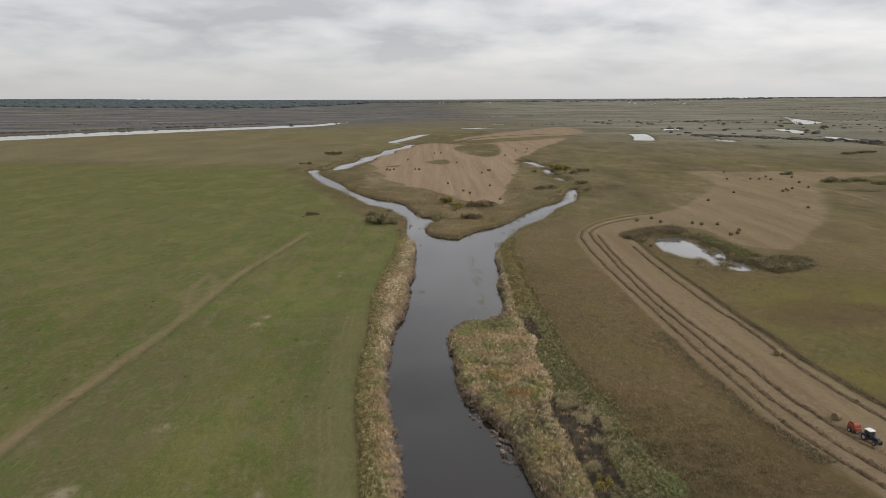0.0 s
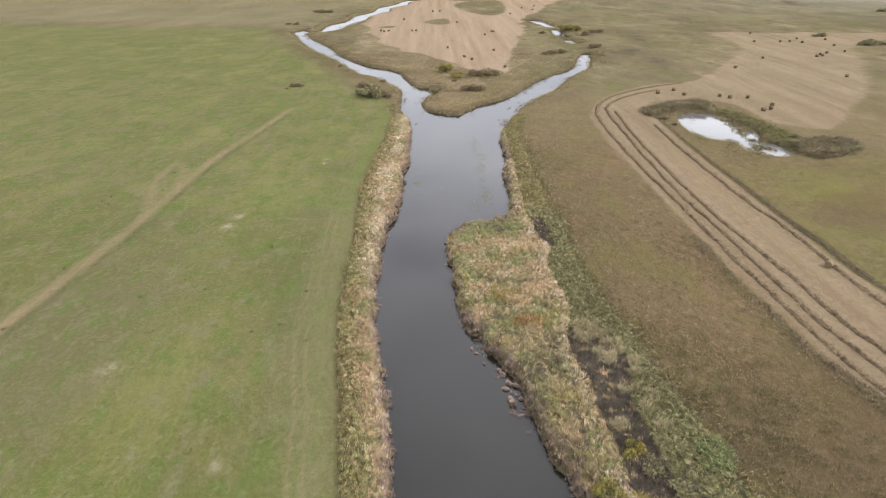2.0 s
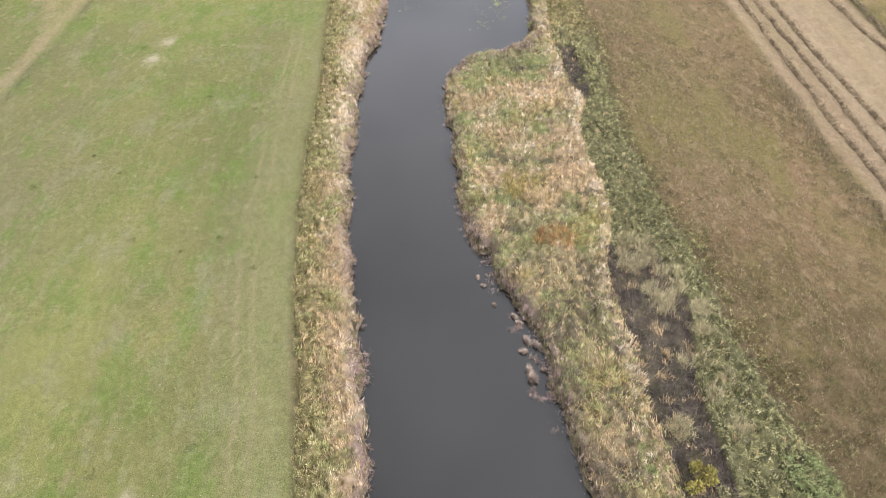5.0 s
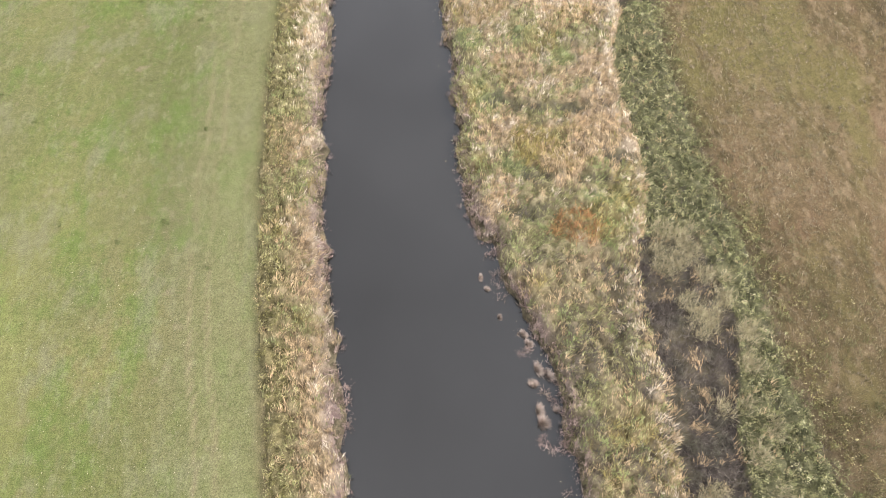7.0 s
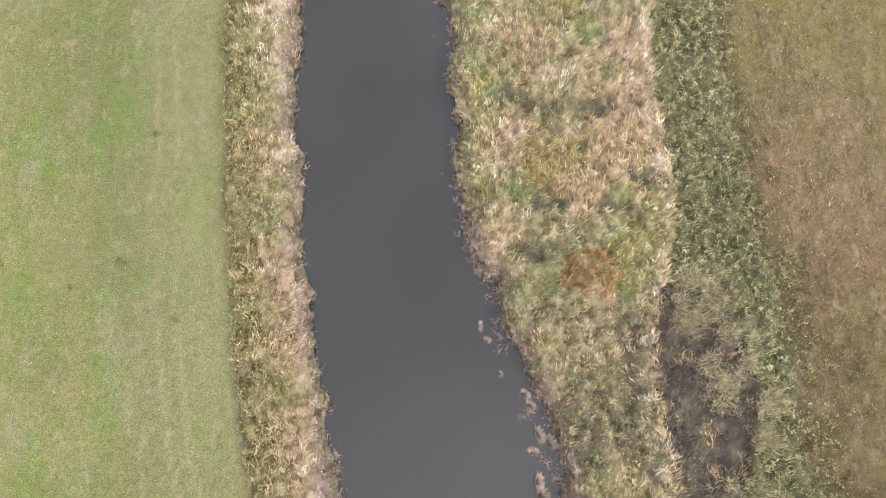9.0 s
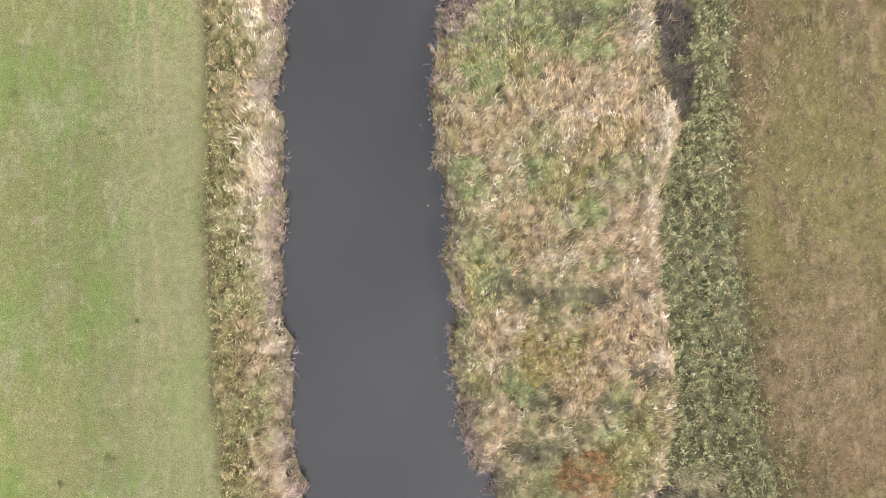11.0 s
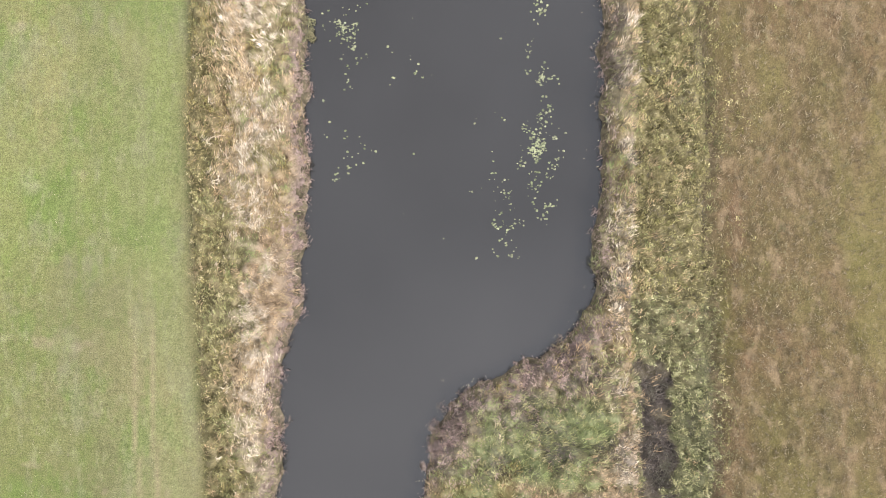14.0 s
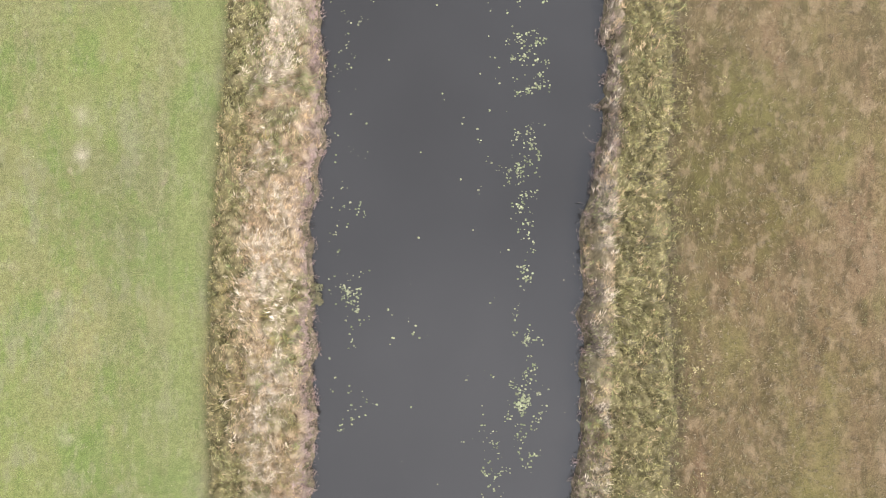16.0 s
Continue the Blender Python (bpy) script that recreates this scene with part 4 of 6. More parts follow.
def leaves(x, y, each, height, size, splay):
    """Leafy weeds: small leaf quads at all angles, up to a height."""
    n = len(x) * each
    z = np.repeat(stand(x, y) + 0.8 * mat_height(x, y), each) + height * np.repeat(rng.uniform(0.5, 1.2, len(x)), each) * rng.uniform(0.15, 1.0, n) ** 0.7
    c = np.stack([np.repeat(x, each) + rng.normal(0, splay, n), np.repeat(y, each) + rng.normal(0, splay, n), z], 1)
    return (*quads_at(c, size * rng.uniform(0.6, 1.4, n), 0.8), np.repeat(rng.random(len(x)), each * 4))


def quads_at(c, s, tilt):
    """A bent leaf at each place c, of size s."""
    n = len(c)
    a = rng.uniform(0, 2 * np.pi, n)
    u = np.stack([np.cos(a), np.sin(a), rng.normal(0, tilt, n)], 1)
    u /= np.linalg.norm(u, axis=1)[:, None]
    v = np.cross(u, np.stack([rng.normal(0, tilt, n), rng.normal(0, tilt, n), np.ones(n)], 1))
    v /= np.linalg.norm(v, axis=1)[:, None] + 1e-9
    u, v = u * s[:, None], v * s[:, None] * 0.45
    co = np.stack([c - u, c - v, c + u, c + v], 1).reshape(-1, 3)
    b = np.arange(n)[:, None] * 4
    return co, np.concatenate([b + np.array([[0, 1, 2]]), b + np.array([[0, 2, 3]])])


def stuff(name, pieces, material, label, category):
    co, tri, tone, base = [], [], [], 0
    for c, t, *tuft in pieces:
        co.append(c)
        tri.append(t + base)
        tone.append(tuft[0] if tuft else np.full(len(c), 0.7))
        base += len(c)
    ob = new(name, soft_mesh(name, np.concatenate(co), np.concatenate(tri), material, (("tuft", np.concatenate(tone)),)))
    return tagged(ob, label, category, kind="stuff")


def patch(x, y, size, seed, lo, hi):
    return np.clip((wobble(x, y, size, seed) * 0.5 + 0.5 - lo) / (hi - lo), 0, 1)


def combed(x, y, seed=0.0):
    """The way wind and flood have laid the reed."""
    return 1.2 + 1.1 * wobble(x, y, 6.0, seed) + 0.9 * wobble(x, y, 2.2, seed + 4)


def in_west(x, y):
    d = bankside(x, y)
    return (x > edge_west(y)) & (x < 2) & (d > 0.3) & (y < 262), d


def in_spit(x, y):
    d = bankside(x, y)
    return (x > 2) & (x < edge_reed(y)) & (d > 0.25), d


def ditch(x, y):
    """The dark wet hollow behind the reed."""
    low = (y < 115) & (x > edge_reed(y) - 0.3) & (x < np.interp(y, (60, 96, 106, 115), (29, 27.2, 29.6, 27.5)))
    sway = 0.9 * wobble(x, y, 1.6, 5.0) + 0.5 * wobble(x, y, 0.6, 6.0)
    high = (y > 145.5 + 2 * sway) & (y < 162.5 + 2 * sway) & (x > 22.6 + sway) & (x < 25.6 + sway)
    return low | high


def shoreward(d):
    return np.exp(-((d - 0.5) / 0.9) ** 2)


def mingle(x, y, seed):
    """Which plant rules a spot: patches of a few metres, broken up at arm's length."""
    return 0.45 * wobble(x, y, 5.0, seed + 5) + 0.40 * wobble(x, y, 2.2, seed) + 0.22 * wobble(x, y, 0.7, seed + 3)


def blotch(x, y, spots):
    """1 inside ragged oval patches, each given as its middle and half its breadth and length."""
    best = np.zeros(x.shape)
    for cx, cy, rx, ry in spots:
        best = np.maximum(best, np.clip(2.2 * (1.0 - np.hypot((x - cx) / rx, (y - cy) / ry)) + 1.3 * wobble(x, y, 0.9, 3.0) + 0.6 * wobble(x, y, 0.35, 5.0) + 0.4, 0, 1))
    return best


GREEN_SPOTS = [(13, 141.3, 2.4, 1.7), (7, 141, 1.3, 1.8), (15.5, 137.5, 2.7, 1.3), (18, 133.7, 2.2, 1.2), (9.5, 149.5, 4.5, 3), (14, 155, 7.5, 4.5), (20, 119, 2.2, 2.2), (8, 133, 1.6, 2.5), (10.5, 123.5, 1.5, 2)]
DARK_SPOTS = [(14.5, 130.8, 5.4, 0.9), (13, 122, 1.5, 1.2), (21.5, 124, 1.8, 1.0), (12.5, 117.8, 3, 0.8), (18.5, 121.4, 2.2, 0.8), (10, 131.6, 2, 0.9)]
PEACH_SPOTS = [(17.5, 144.5, 4.4, 3.2), (12, 137, 3.8, 2.4), (21, 135.5, 2, 3.4), (19, 128.3, 4.2, 1.8), (9, 127, 1.8, 3), (9, 120, 1.6, 4), (15, 134, 4, 1.2), (9, 145, 2.5, 1.5), (15.5, 123, 2.4, 1.4), (12, 147.5, 2, 1.4)]


def k_straw(x, y):
    w, d = in_west(x, y)
    s, e = in_spit(x, y)
    ruled = np.clip(0.52 + 3.2 * mingle(x, y, 1.0), 0.04, 1)
    a = w * np.clip((x - edge_west(y) - 1.2) / 2.8, 0.12, 0.9) * (1 - 0.85 * shoreward(d)) * ruled
    rule_y = np.interp(y + 3.0 * wobble(x, y, 2.5, 4.0), (60, 92, 98, 111, 116, 149, 153, 163, 168), (0.7, 0.5, 0.35, 0.3, 0.9, 0.9, 0.22, 0.25, 0.8))
    margin = np.clip(1 - (edge_reed(y) - x) / 1.6, 0, 1)
    tan, green, dark = blotch(x, y, PEACH_SPOTS), blotch(x, y, GREEN_SPOTS), blotch(x, y, DARK_SPOTS)
    b = s * np.maximum(np.clip(0.6 * rule_y * ruled + 0.6 * tan, 0, 1) * (1 - 0.8 * green * (1 - 0.4 * tan)) * (1 - 0.85 * dark), margin * 0.9) * (1 - 0.6 * shoreward(e))
    tuss = (ditch(x, y) & (y < 116)) * 0.7 * patch(x, y, 0.8, 9.0, 0.72, 0.80)
    b = b * np.interp(y, (168, 176), (1.0, 0.55))
    weeds = np.where(y > 164, 0.07, 0.03) * (x > edge_reed(y)) * (x < edge_east(y) - 1.0)
    return np.clip(a + b + tuss + weeds, 0, 1)


def k_sedge(x, y):
    w, d = in_west(x, y)
    s, e = in_spit(x, y)
    ruled = np.clip(0.62 - 3.2 * mingle(x, y, 1.0), 0.12, 1)
    a = w * ruled * (1 - 0.6 * shoreward(d)) * np.clip((x - edge_west(y) - 0.2) / 2.0, 0.3, 0.85)
    b = s * np.clip(ruled + 0.45 * ((y + 3.0 * wobble(x, y, 2.5, 4.0) > 150.5) & (y < 164) & (e > 2.5)) + 0.25 * ((y > 90) & (y < 112)) + 0.7 * blotch(x, y, GREEN_SPOTS) - 0.45 * blotch(x, y, PEACH_SPOTS), 0.06, 1) * 0.85 * (1 - 0.6 * blotch(x, y, DARK_SPOTS))
    weeds = np.where(y > 164, 0.07, 0.05) * (x > edge_reed(y)) * (x < edge_east(y) + 1.0) * ~ditch(x, y)
    return np.clip(a + b + weeds, 0, 1)


def k_shore(x, y):
    d = bankside(x, y)
    full = np.where((x < 2) & (y > 140), 0.8, 0.45)
    band = np.exp(-((d - 0.4) / 0.7) ** 2) * (d > -0.25) * (full + (1 - full) * patch(x, y, 3.0, 5.0, 0.3, 0.6)) * (y < 275)
    out = (d < 0) & (d > -2.2) & (x > 3) & (x < 14) & (y > 92) & (y < 115)
    tip = in_spit(x, y)[0] * np.clip((y - 150.5) / 4, 0, 1) * (y < 166) * (0.25 + 0.9 * patch(x, y, 2.0, 9.0, 0.35, 0.55)) * np.exp(-np.clip(d, 0, 50) / 2.6)
    band = band * np.where((x > 12) & (y > 166), 0.45, 1.0)
    return np.clip(band + tip + out * patch(x, y, 0.5, 8.0, 0.66, 0.74), 0, 1)


def k_forb(x, y):
    d = bankside(x, y)
    right = (x > edge_reed(y) + 0.2) & (x < edge_east(y) + 1.2) & (d > 1.5) & ~ditch(x, y)
    fringe = np.clip((edge_east(y) + 1.2 - x) / 2.6, 0.0, 1)
    left = (x > edge_west(y)) & (x < edge_west(y) + 5.0) & (d > 1) & (y > 40)
    return right * fringe * (0.6 + 0.4 * patch(x, y, 0.7, 7.0, 0.35, 0.55)) * (0.7 + 0.4 * patch(x, y, 4.0, 7.0, 0.2, 0.5)) + left * np.clip(1.5 - (x - edge_west(y)) / 3.3, 0, 0.85) * np.interp(y, (100, 125, 150, 175), (0.7, 0.55, 0.6, 0.65)) * (0.55 + 0.45 * patch(x, y, 1.1, 7.0, 0.35, 0.55))


def k_dead(x, y):
    return 0.25 * in_spit(x, y)[0] * blotch(x, y, DARK_SPOTS) + ditch(x, y) * (0.55 + 0.45 * patch(x, y, 1.2, 3.0, 0.3, 0.6)) + 0.05 * in_spit(x, y)[0] + 0.35 * in_spit(x, y)[0] * ((y > 152) | (y < 113)) * patch(x, y, 1.5, 4.0, 0.4, 0.6) + 0.05 * (x > edge_reed(y)) * (x < edge_east(y))


def near_spot(cx, cy, r):
    return lambda x, y: (np.hypot(x - cx, y - cy) < r * (1 + 0.35 * wobble(x, y, 1.6, cx))) * 0.9


def both_banks(density, keep):
    a = strewn(-18, 1, 74, 262, density, keep)
    b = strewn(2, 39, 74, 262, density, keep)
    return np.concatenate([a[0], b[0]]), np.concatenate([a[1], b[1]])


def russet_spot(x, y):
    return np.clip(2 - np.hypot(x - 16.6, y - 116.2) / 1.3, 0, 1)


def reed_mat(x0, x1, y0, y1, step, label):
    """The flattened growth of past years as a lumpy layer under the standing blades."""
    xs, ys = np.arange(x0, x1, step), np.arange(y0, y1, step)
    x, y = np.meshgrid(xs, ys)
    x, y = x.ravel() + rng.uniform(-0.3, 0.3, x.size) * step, y.ravel() + rng.uniform(-0.3, 0.3, x.size) * step
    h = mat_height(x, y)
    z = stand(x, y) + h - 0.02
    q = grid_quads(len(xs), len(ys))
    q = q[(h[q] > 0.02).all(1)]
    used = np.unique(q)
    again = np.zeros(len(x), int)
    again[used] = np.arange(len(used))
    x, y, z, q = x[used], y[used], z[used], again[q]
    late = np.clip((y + 5 * wobble(x, y, 3.0, 2.0) - 162) / 8, 0, 1) * (x > 0) + (x < 0)
    grow = {"sedge": np.ones(len(x)), "green": 0.8 * in_spit(x, y)[0] * blotch(x, y, GREEN_SPOTS), "straw": np.clip(1.5 * k_straw(x, y), 0, 1), "cream": np.clip(1.3 * k_cream(x, y), 0, 1),
            "ochre": np.maximum(np.clip(k_ochre(x, y), 0, 1), blotch(x, y, [(12.6, 125.8, 2.2, 1.9)])) * (1 - russet_spot(x, y)), "shore": np.clip(k_shore(x, y), 0, 1), "forb": np.clip(np.clip(2.0 * k_forb(x, y), 0, 1) * (1 - late) + 0.55 * in_spit(x, y)[0] * blotch(x, y, DARK_SPOTS), 0, 1), "herb": np.clip(2.0 * k_forb(x, y), 0, 1) * late,
            "dead": np.clip(1.1 * k_dead(x, y), 0, 1)}
    ob = new("reed_mat", soft_mesh("reed_mat", np.stack([x, y, z], 1), q, MATTED, (*grow.items(), ("clump", tussocks(x + 0.35 * y, y, 0.95)[1]))))
    ob.data.polygons.foreach_set("use_smooth", np.ones(len(q), bool))
    return tagged(ob, label, "reed", kind="stuff")


x, y = both_banks(8.2, k_straw)
stuff("straw_reed", [blades(x, y, 11, 0.68, 0.040, 0.75, 0.5, combed(x, y), 0.16)], STRAW, "dry straw-coloured reed, laid over by wind along the banks", "reed")
x, y = both_banks(8.0, k_sedge)
stuff("green_sedge", [blades(x, y, 9, 0.60, 0.040, 0.75, 0.6, combed(x, y, 2.0), 0.16)], SEDGE, "fading green sedge between the reeds", "sedge")


def k_cream(x, y):
    w, d = in_west(x, y)
    s, e = in_spit(x, y)
    mid = np.exp(-((x - (edge_west(y) + 5.5)) / np.interp(y, (130, 145), (1.8, 2.1))) ** 2) * np.interp(y, (75, 120, 140, 146, 160, 172, 185, 215), (0.12, 0.2, 0.7, 1, 1, 0.8, 0.9, 1))
    rim = np.exp(-((x - edge_reed(y) + 0.8) / 0.9) ** 2) * np.interp(y, (80, 100, 114, 140, 146, 150, 168), (0.9, 0.7, 0.3, 0.3, 0.9, 0.9, 0.7))
    heart = s * (y > 113) * (y + 3.0 * wobble(x, y, 2.5, 4.0) < 150) * np.interp(y, (113, 130, 150), (0.6, 0.8, 1.0))
    return np.clip((w * mid + s * rim) * (0.12 + 0.88 * patch(x, y, 1.5, 4.0, 0.42, 0.56)) + 0.42 * heart * patch(x, y, 0.9, 8.0, 0.50, 0.62) * (0.4 + 0.6 * blotch(x, y, PEACH_SPOTS)) * (1 - blotch(x, y, DARK_SPOTS)), 0, 1)


def k_ochre(x, y):
    w, d = in_west(x, y)
    s, e = in_spit(x, y)
    return 0.35 * w * patch(x, y, 2.2, 11.0, 0.62, 0.75) + 0.6 * s * patch(x, y, 2.6, 12.0, 0.60, 0.75)


x, y = both_banks(8.5, k_cream)
stuff("bleached_reed", [blades(x, y, 11, 0.68, 0.042, 0.75, 0.55, combed(x, y), 0.16)], CREAM, "bleached cream reed in patches along the banks", "reed")
x, y = both_banks(3.0, k_ochre)
stuff("yellowing_sedge", [blades(x, y, 10, 0.8, 0.036, 0.75, 0.9, combed(x, y, 3.0), 0.2)], OCHRE, "yellowing sedge in patches among the reed", "sedge")
x, y = both_banks(11.0, k_shore)
stuff("waterside_reed", [blades(x, y, 12, 0.5, 0.038, 0.5, 2.0, combed(x, y, 5.0), 0.13, 0.6)], SHORE, "pinkish brown reed at the water's edge", "reed")
x, y = both_banks(8.0, k_forb)
late = (y + 5 * wobble(x, y, 3.0, 2.0) > 166) | (x < 0)
stuff("bank_weeds", [leaves(x[late], y[late], 16, 0.62, 0.085, 0.13)], HERB, "olive leafy weeds gone to seed along the bank", "weeds")
x, y = x[~late], y[~late]
stuff("nettle_bed", [leaves(x, y, 18, 0.62, 0.085, 0.13)], FORB, "dark olive-green nettles along the bank", "weeds")
x, y = both_banks(2.6, k_forb)
stuff("seed_heads", [leaves(x, y, 5, 0.75, 0.05, 0.12)], SEED, "pale dry seed heads above the weeds", "weeds")


def k_stray(x, y):
    out = x - edge_east(y)
    return (out > 0.4) * np.exp(-np.clip(out, 0, None) / 1.5) * patch(x, y, 2.2, 4.0, 0.4, 0.6) * (bankside(x, y) > 2)


# single weeds and heads that have spread from the bank into the dry field
x, y = strewn(28, 46, 76, 235, 7.0, k_stray)
stuff("stray_weeds", [leaves(x, y, 12, 0.55, 0.085, 0.16)], HERB, "olive weeds straying from the bank into the dry field", "weeds")
x, y = both_banks(9.0, k_dead)
stuff("dead_stems", [blades(x, y, 10, 0.75, 0.036, 0.75, 1.6, combed(x, y, 1.0), 0.2)], DEAD, "dark dead stems in the wet ditch", "dead weeds")
x, y = strewn(10, 22, 108, 122, 9, near_spot(16.2, 115.6, 2.3))
stuff("russet_dock", [leaves(x, y, 16, 1.0, 0.06, 0.2), blades(x, y, 3, 1.1, 0.05, 0.5, 1.5, combed(x, y))], RUSSET, "patch of russet dock gone to seed", "weeds")
x, y = strewn(30, 39, 78, 92, 10, near_spot(34.3, 85.2, 2.6))
stuff("bright_weeds", [leaves(x, y, 14, 1.0, 0.11, 0.2)], SAPPY, "bright green leafy weeds at the ditch's edge", "weeds")
PALE_CLUMPS = [(24.2, 111.5, 0.9), (25.8, 108, 1.0), (26.2, 105.6, 0.9), (24.3, 115.6, 1.0), (25.8, 114.2, 0.9), (30.4, 105, 0.8), (27.6, 110.6, 0.7), (26.6, 98.5, 0.8), (28.3, 94.5, 0.7), (24.6, 91, 0.9),
               (25.2, 112.4, 0.7), (26.9, 113.0, 0.8), (28.4, 108.2, 0.8), (29.2, 110.4, 0.6), (23.6, 113.4, 0.7), (27.2, 106.8, 0.7), (29.4, 102.2, 0.7), (28.6, 98.6, 0.6), (30.2, 96.5, 0.7), (29.8, 91.0, 0.8), (26.8, 115.6, 0.7)]
spots = [strewn(cx - 2, cx + 2, cy - 2, cy + 2, 12, near_spot(cx, cy, 1.15 * cr)) for cx, cy, cr in PALE_CLUMPS]
x, y = np.concatenate([s[0] for s in spots]), np.concatenate([s[1] for s in spots])
stuff("pale_grass_clumps", [blades(x, y, 20, 1.05, 0.026, 0.42, 1.6, combed(x, y), 0.24)], TAN, "tall pale grass clumps standing in the ditch", "grass")
x, y = strewn(7, 19, 120, 132, 7, near_spot(12.6, 125.8, 2.2))
x2, y2 = strewn(14, 24, 112, 120, 5, near_spot(18.4, 115.4, 1.3))
stuff("ochre_sedge", [leaves(x, y, 5, 0.9, 0.09, 0.2), blades(x, y, 5, 1.0, 0.06, 0.8, 0.6, combed(x, y)), leaves(x2, y2, 6, 0.9, 0.09, 0.2)], OCHRE, "patch of ochre yellow sedge", "sedge")


def k_rough(x, y):
    reach = np.interp(y, (76, 92, 104, 118, 135, 220), (30, 24, 13, 4.5, 2.2, 2.2))
    off = x - edge_east(y) + 0.6
    return (off > 0) * np.clip(1 - off / reach, 0, 1) * (0.25 + 0.75 * patch(x, y, 1.2, 3.0, 0.40, 0.6)) * (x < np.interp(y, (76, 97, 124), (66, 59, 56)))


x, y = strewn(26, 66, 76, 222, 6, k_rough)
stuff("rough_weeds", [leaves(x, y, 7, 0.6, 0.075, 0.2), blades(x, y, 6, 0.6, 0.04, 0.6, 1.6, combed(x, y), 0.2)], BRUSH, "rough olive-brown weeds at the dry field's edge", "weeds")


def south_banks(density, keep):
    a, b = strewn(-18, 1, -110, 74, density, keep), strewn(2, 40, -110, 74, density, keep)
    return np.concatenate([a[0], b[0]]), np.concatenate([a[1], b[1]])


for name, keep, density, tall, material, label, kind in (
        ("straw_reed_bed", k_straw, 1.6, 1.15, STRAW, "dry straw-coloured reed along the river", "reed"), ("sedge_bed", k_sedge, 1.6, 0.9, SEDGE, "fading green sedge along the river", "sedge"),
        ("weed_bed", k_forb, 1.4, 0.9, FORB, "nettles and weeds along the river's bank", "weeds")):
    x, y = south_banks(density, keep)
    stuff(name, [blades(x, y, 8, tall, 0.12, 0.7, 0.9, combed(x, y), 0.35)], material, label, kind)


# grass of the fields beside the banks, thinning outwards
def k_bent(x, y):
    thin = np.interp(y, (160, 215, 330), (1, 0.45, 0.0))
    return (x > edge_east(y) - 1) * thin * np.clip(1.15 - (x - 30) / 26, 0.34, 1) * (x < np.interp(y, (60, 124, 225, 262), (62, 57, 56, 58))) * (bankside(x, y) > 2)


def k_turf(x, y):
    thin = np.interp(y, (160, 215, 330), (1, 0.45, 0.0))
    return (x < edge_west(y) + 0.4) * thin * np.clip(1.1 - (-16 - x) / 36, 0.0, 1) * (bankside(x, y) > 3)


x, y = strewn(26, 60, 76, 330, 6.5, k_bent)
stuff("dry_bent_grass", [blades(x, y, 5, 0.42, 0.036, 0.75, 0.7, 1.4 + 0.9 * wobble(x, y, 11.0), 0.10)], BENT, "knee-high dry bent grass of the east field", "grass")


def k_tuft(x, y):
    return (x < edge_west(y) - 4) * (0.35 + 0.65 * patch(x, y, 14.0, 6.0, 0.4, 0.6)) * (shore(x, y) > 3)


cx, cy = strewn(-120, -12, 80, 300, 0.007, k_tuft)
n = rng.integers(3, 22, len(cx))
r = np.repeat(rng.uniform(0.10, 0.40, len(cx)), n)
x, y = np.repeat(cx, n) + rng.normal(0, 1, n.sum()) * r, np.repeat(cy, n) + rng.normal(0, 1, n.sum()) * r * 1.2
stuff("rank_grass_tufts", [blades(x, y, 6, 0.22, 0.035, 0.55, 2.0, combed(x, y), 0.06)], TUFT, "dark green tufts of rank grass on the grazed meadow", "grass")
x, y = strewn(-62, -8, 76, 330, 3.6, k_turf)
stuff("meadow_turf", [blades(x, y, 4, 0.15, 0.032, 0.7, 1.5, 1.4 + 0.9 * wobble(x, y, 11.0), 0.12)], TURF, "short grazed grass of the green meadow", "grass")


def k_meadow_head(x, y):
    return (x < edge_west(y) - 0.6) * np.interp(y, (76, 100, 140, 230), (1.0, 1.0, 0.5, 0.15)) * (0.3 + 0.7 * patch(x, y, 4.0, 8.0, 0.35, 0.6)) * (bankside(x, y) > 2)


def k_field_head(x, y):
    return (x > edge_east(y)) * (x < np.interp(y, (60, 124, 225, 262), (62, 57, 56, 58))) * np.interp(y, (76, 100, 140, 230), (1.0, 1.0, 0.6, 0.3)) * (0.3 + 0.7 * patch(x, y, 4.0, 3.0, 0.35, 0.6))


x, y = strewn(-75, -8, 76, 230, 2.6, k_meadow_head)
stuff("meadow_flower_heads", [leaves(x, y, 2, 0.16, 0.05, 0.10)], WITHERED, "pale withered flower heads in the grazed meadow", "flowers")
x, y = strewn(28, 60, 76, 230, 1.8, k_field_head)
stuff("field_seed_heads", [leaves(x, y, 2, 0.5, 0.05, 0.10)], WITHERED, "pale seed heads above the dry field grass", "weeds")


# coarser tussocks along the arms of the river, the pond and the far banks
def k_arms(x, y):
    d = shore(x, y)
    return np.exp(-((d - 2.0) / 2.6) ** 2) * (0.3 + 0.7 * patch(x, y, 9.0, 3.0, 0.3, 0.6))


def k_isle(x, y):
    d = bankside(x, y)
    f = inside_distance(x, y, FIELDS[0])
    return (d > 0.5) * (f > 2) * (y < 420) * np.clip(1.2 - (y - 270) / 170, 0.1, 1) * (np.abs(x - 12) < 0.42 * (y - 255)) * (0.3 + 0.7 * patch(x, y, 6.0, 2.0, 0.3, 0.6))


x, y = strewn(-125, 112, 255, 640, 0.6, k_arms)
x2, y2 = strewn(82, 135, 205, 285, 0.6, k_arms)
stuff("bank_tussocks", [blades(np.concatenate([x, x2]), np.concatenate([y, y2]), 8, 0.7, 0.14, 0.9, 1.2, combed(np.concatenate([x, x2]), np.concatenate([y, y2])), 0.4)],
      WISP, "tussocks of sedge along the river's arms and the pond", "sedge")


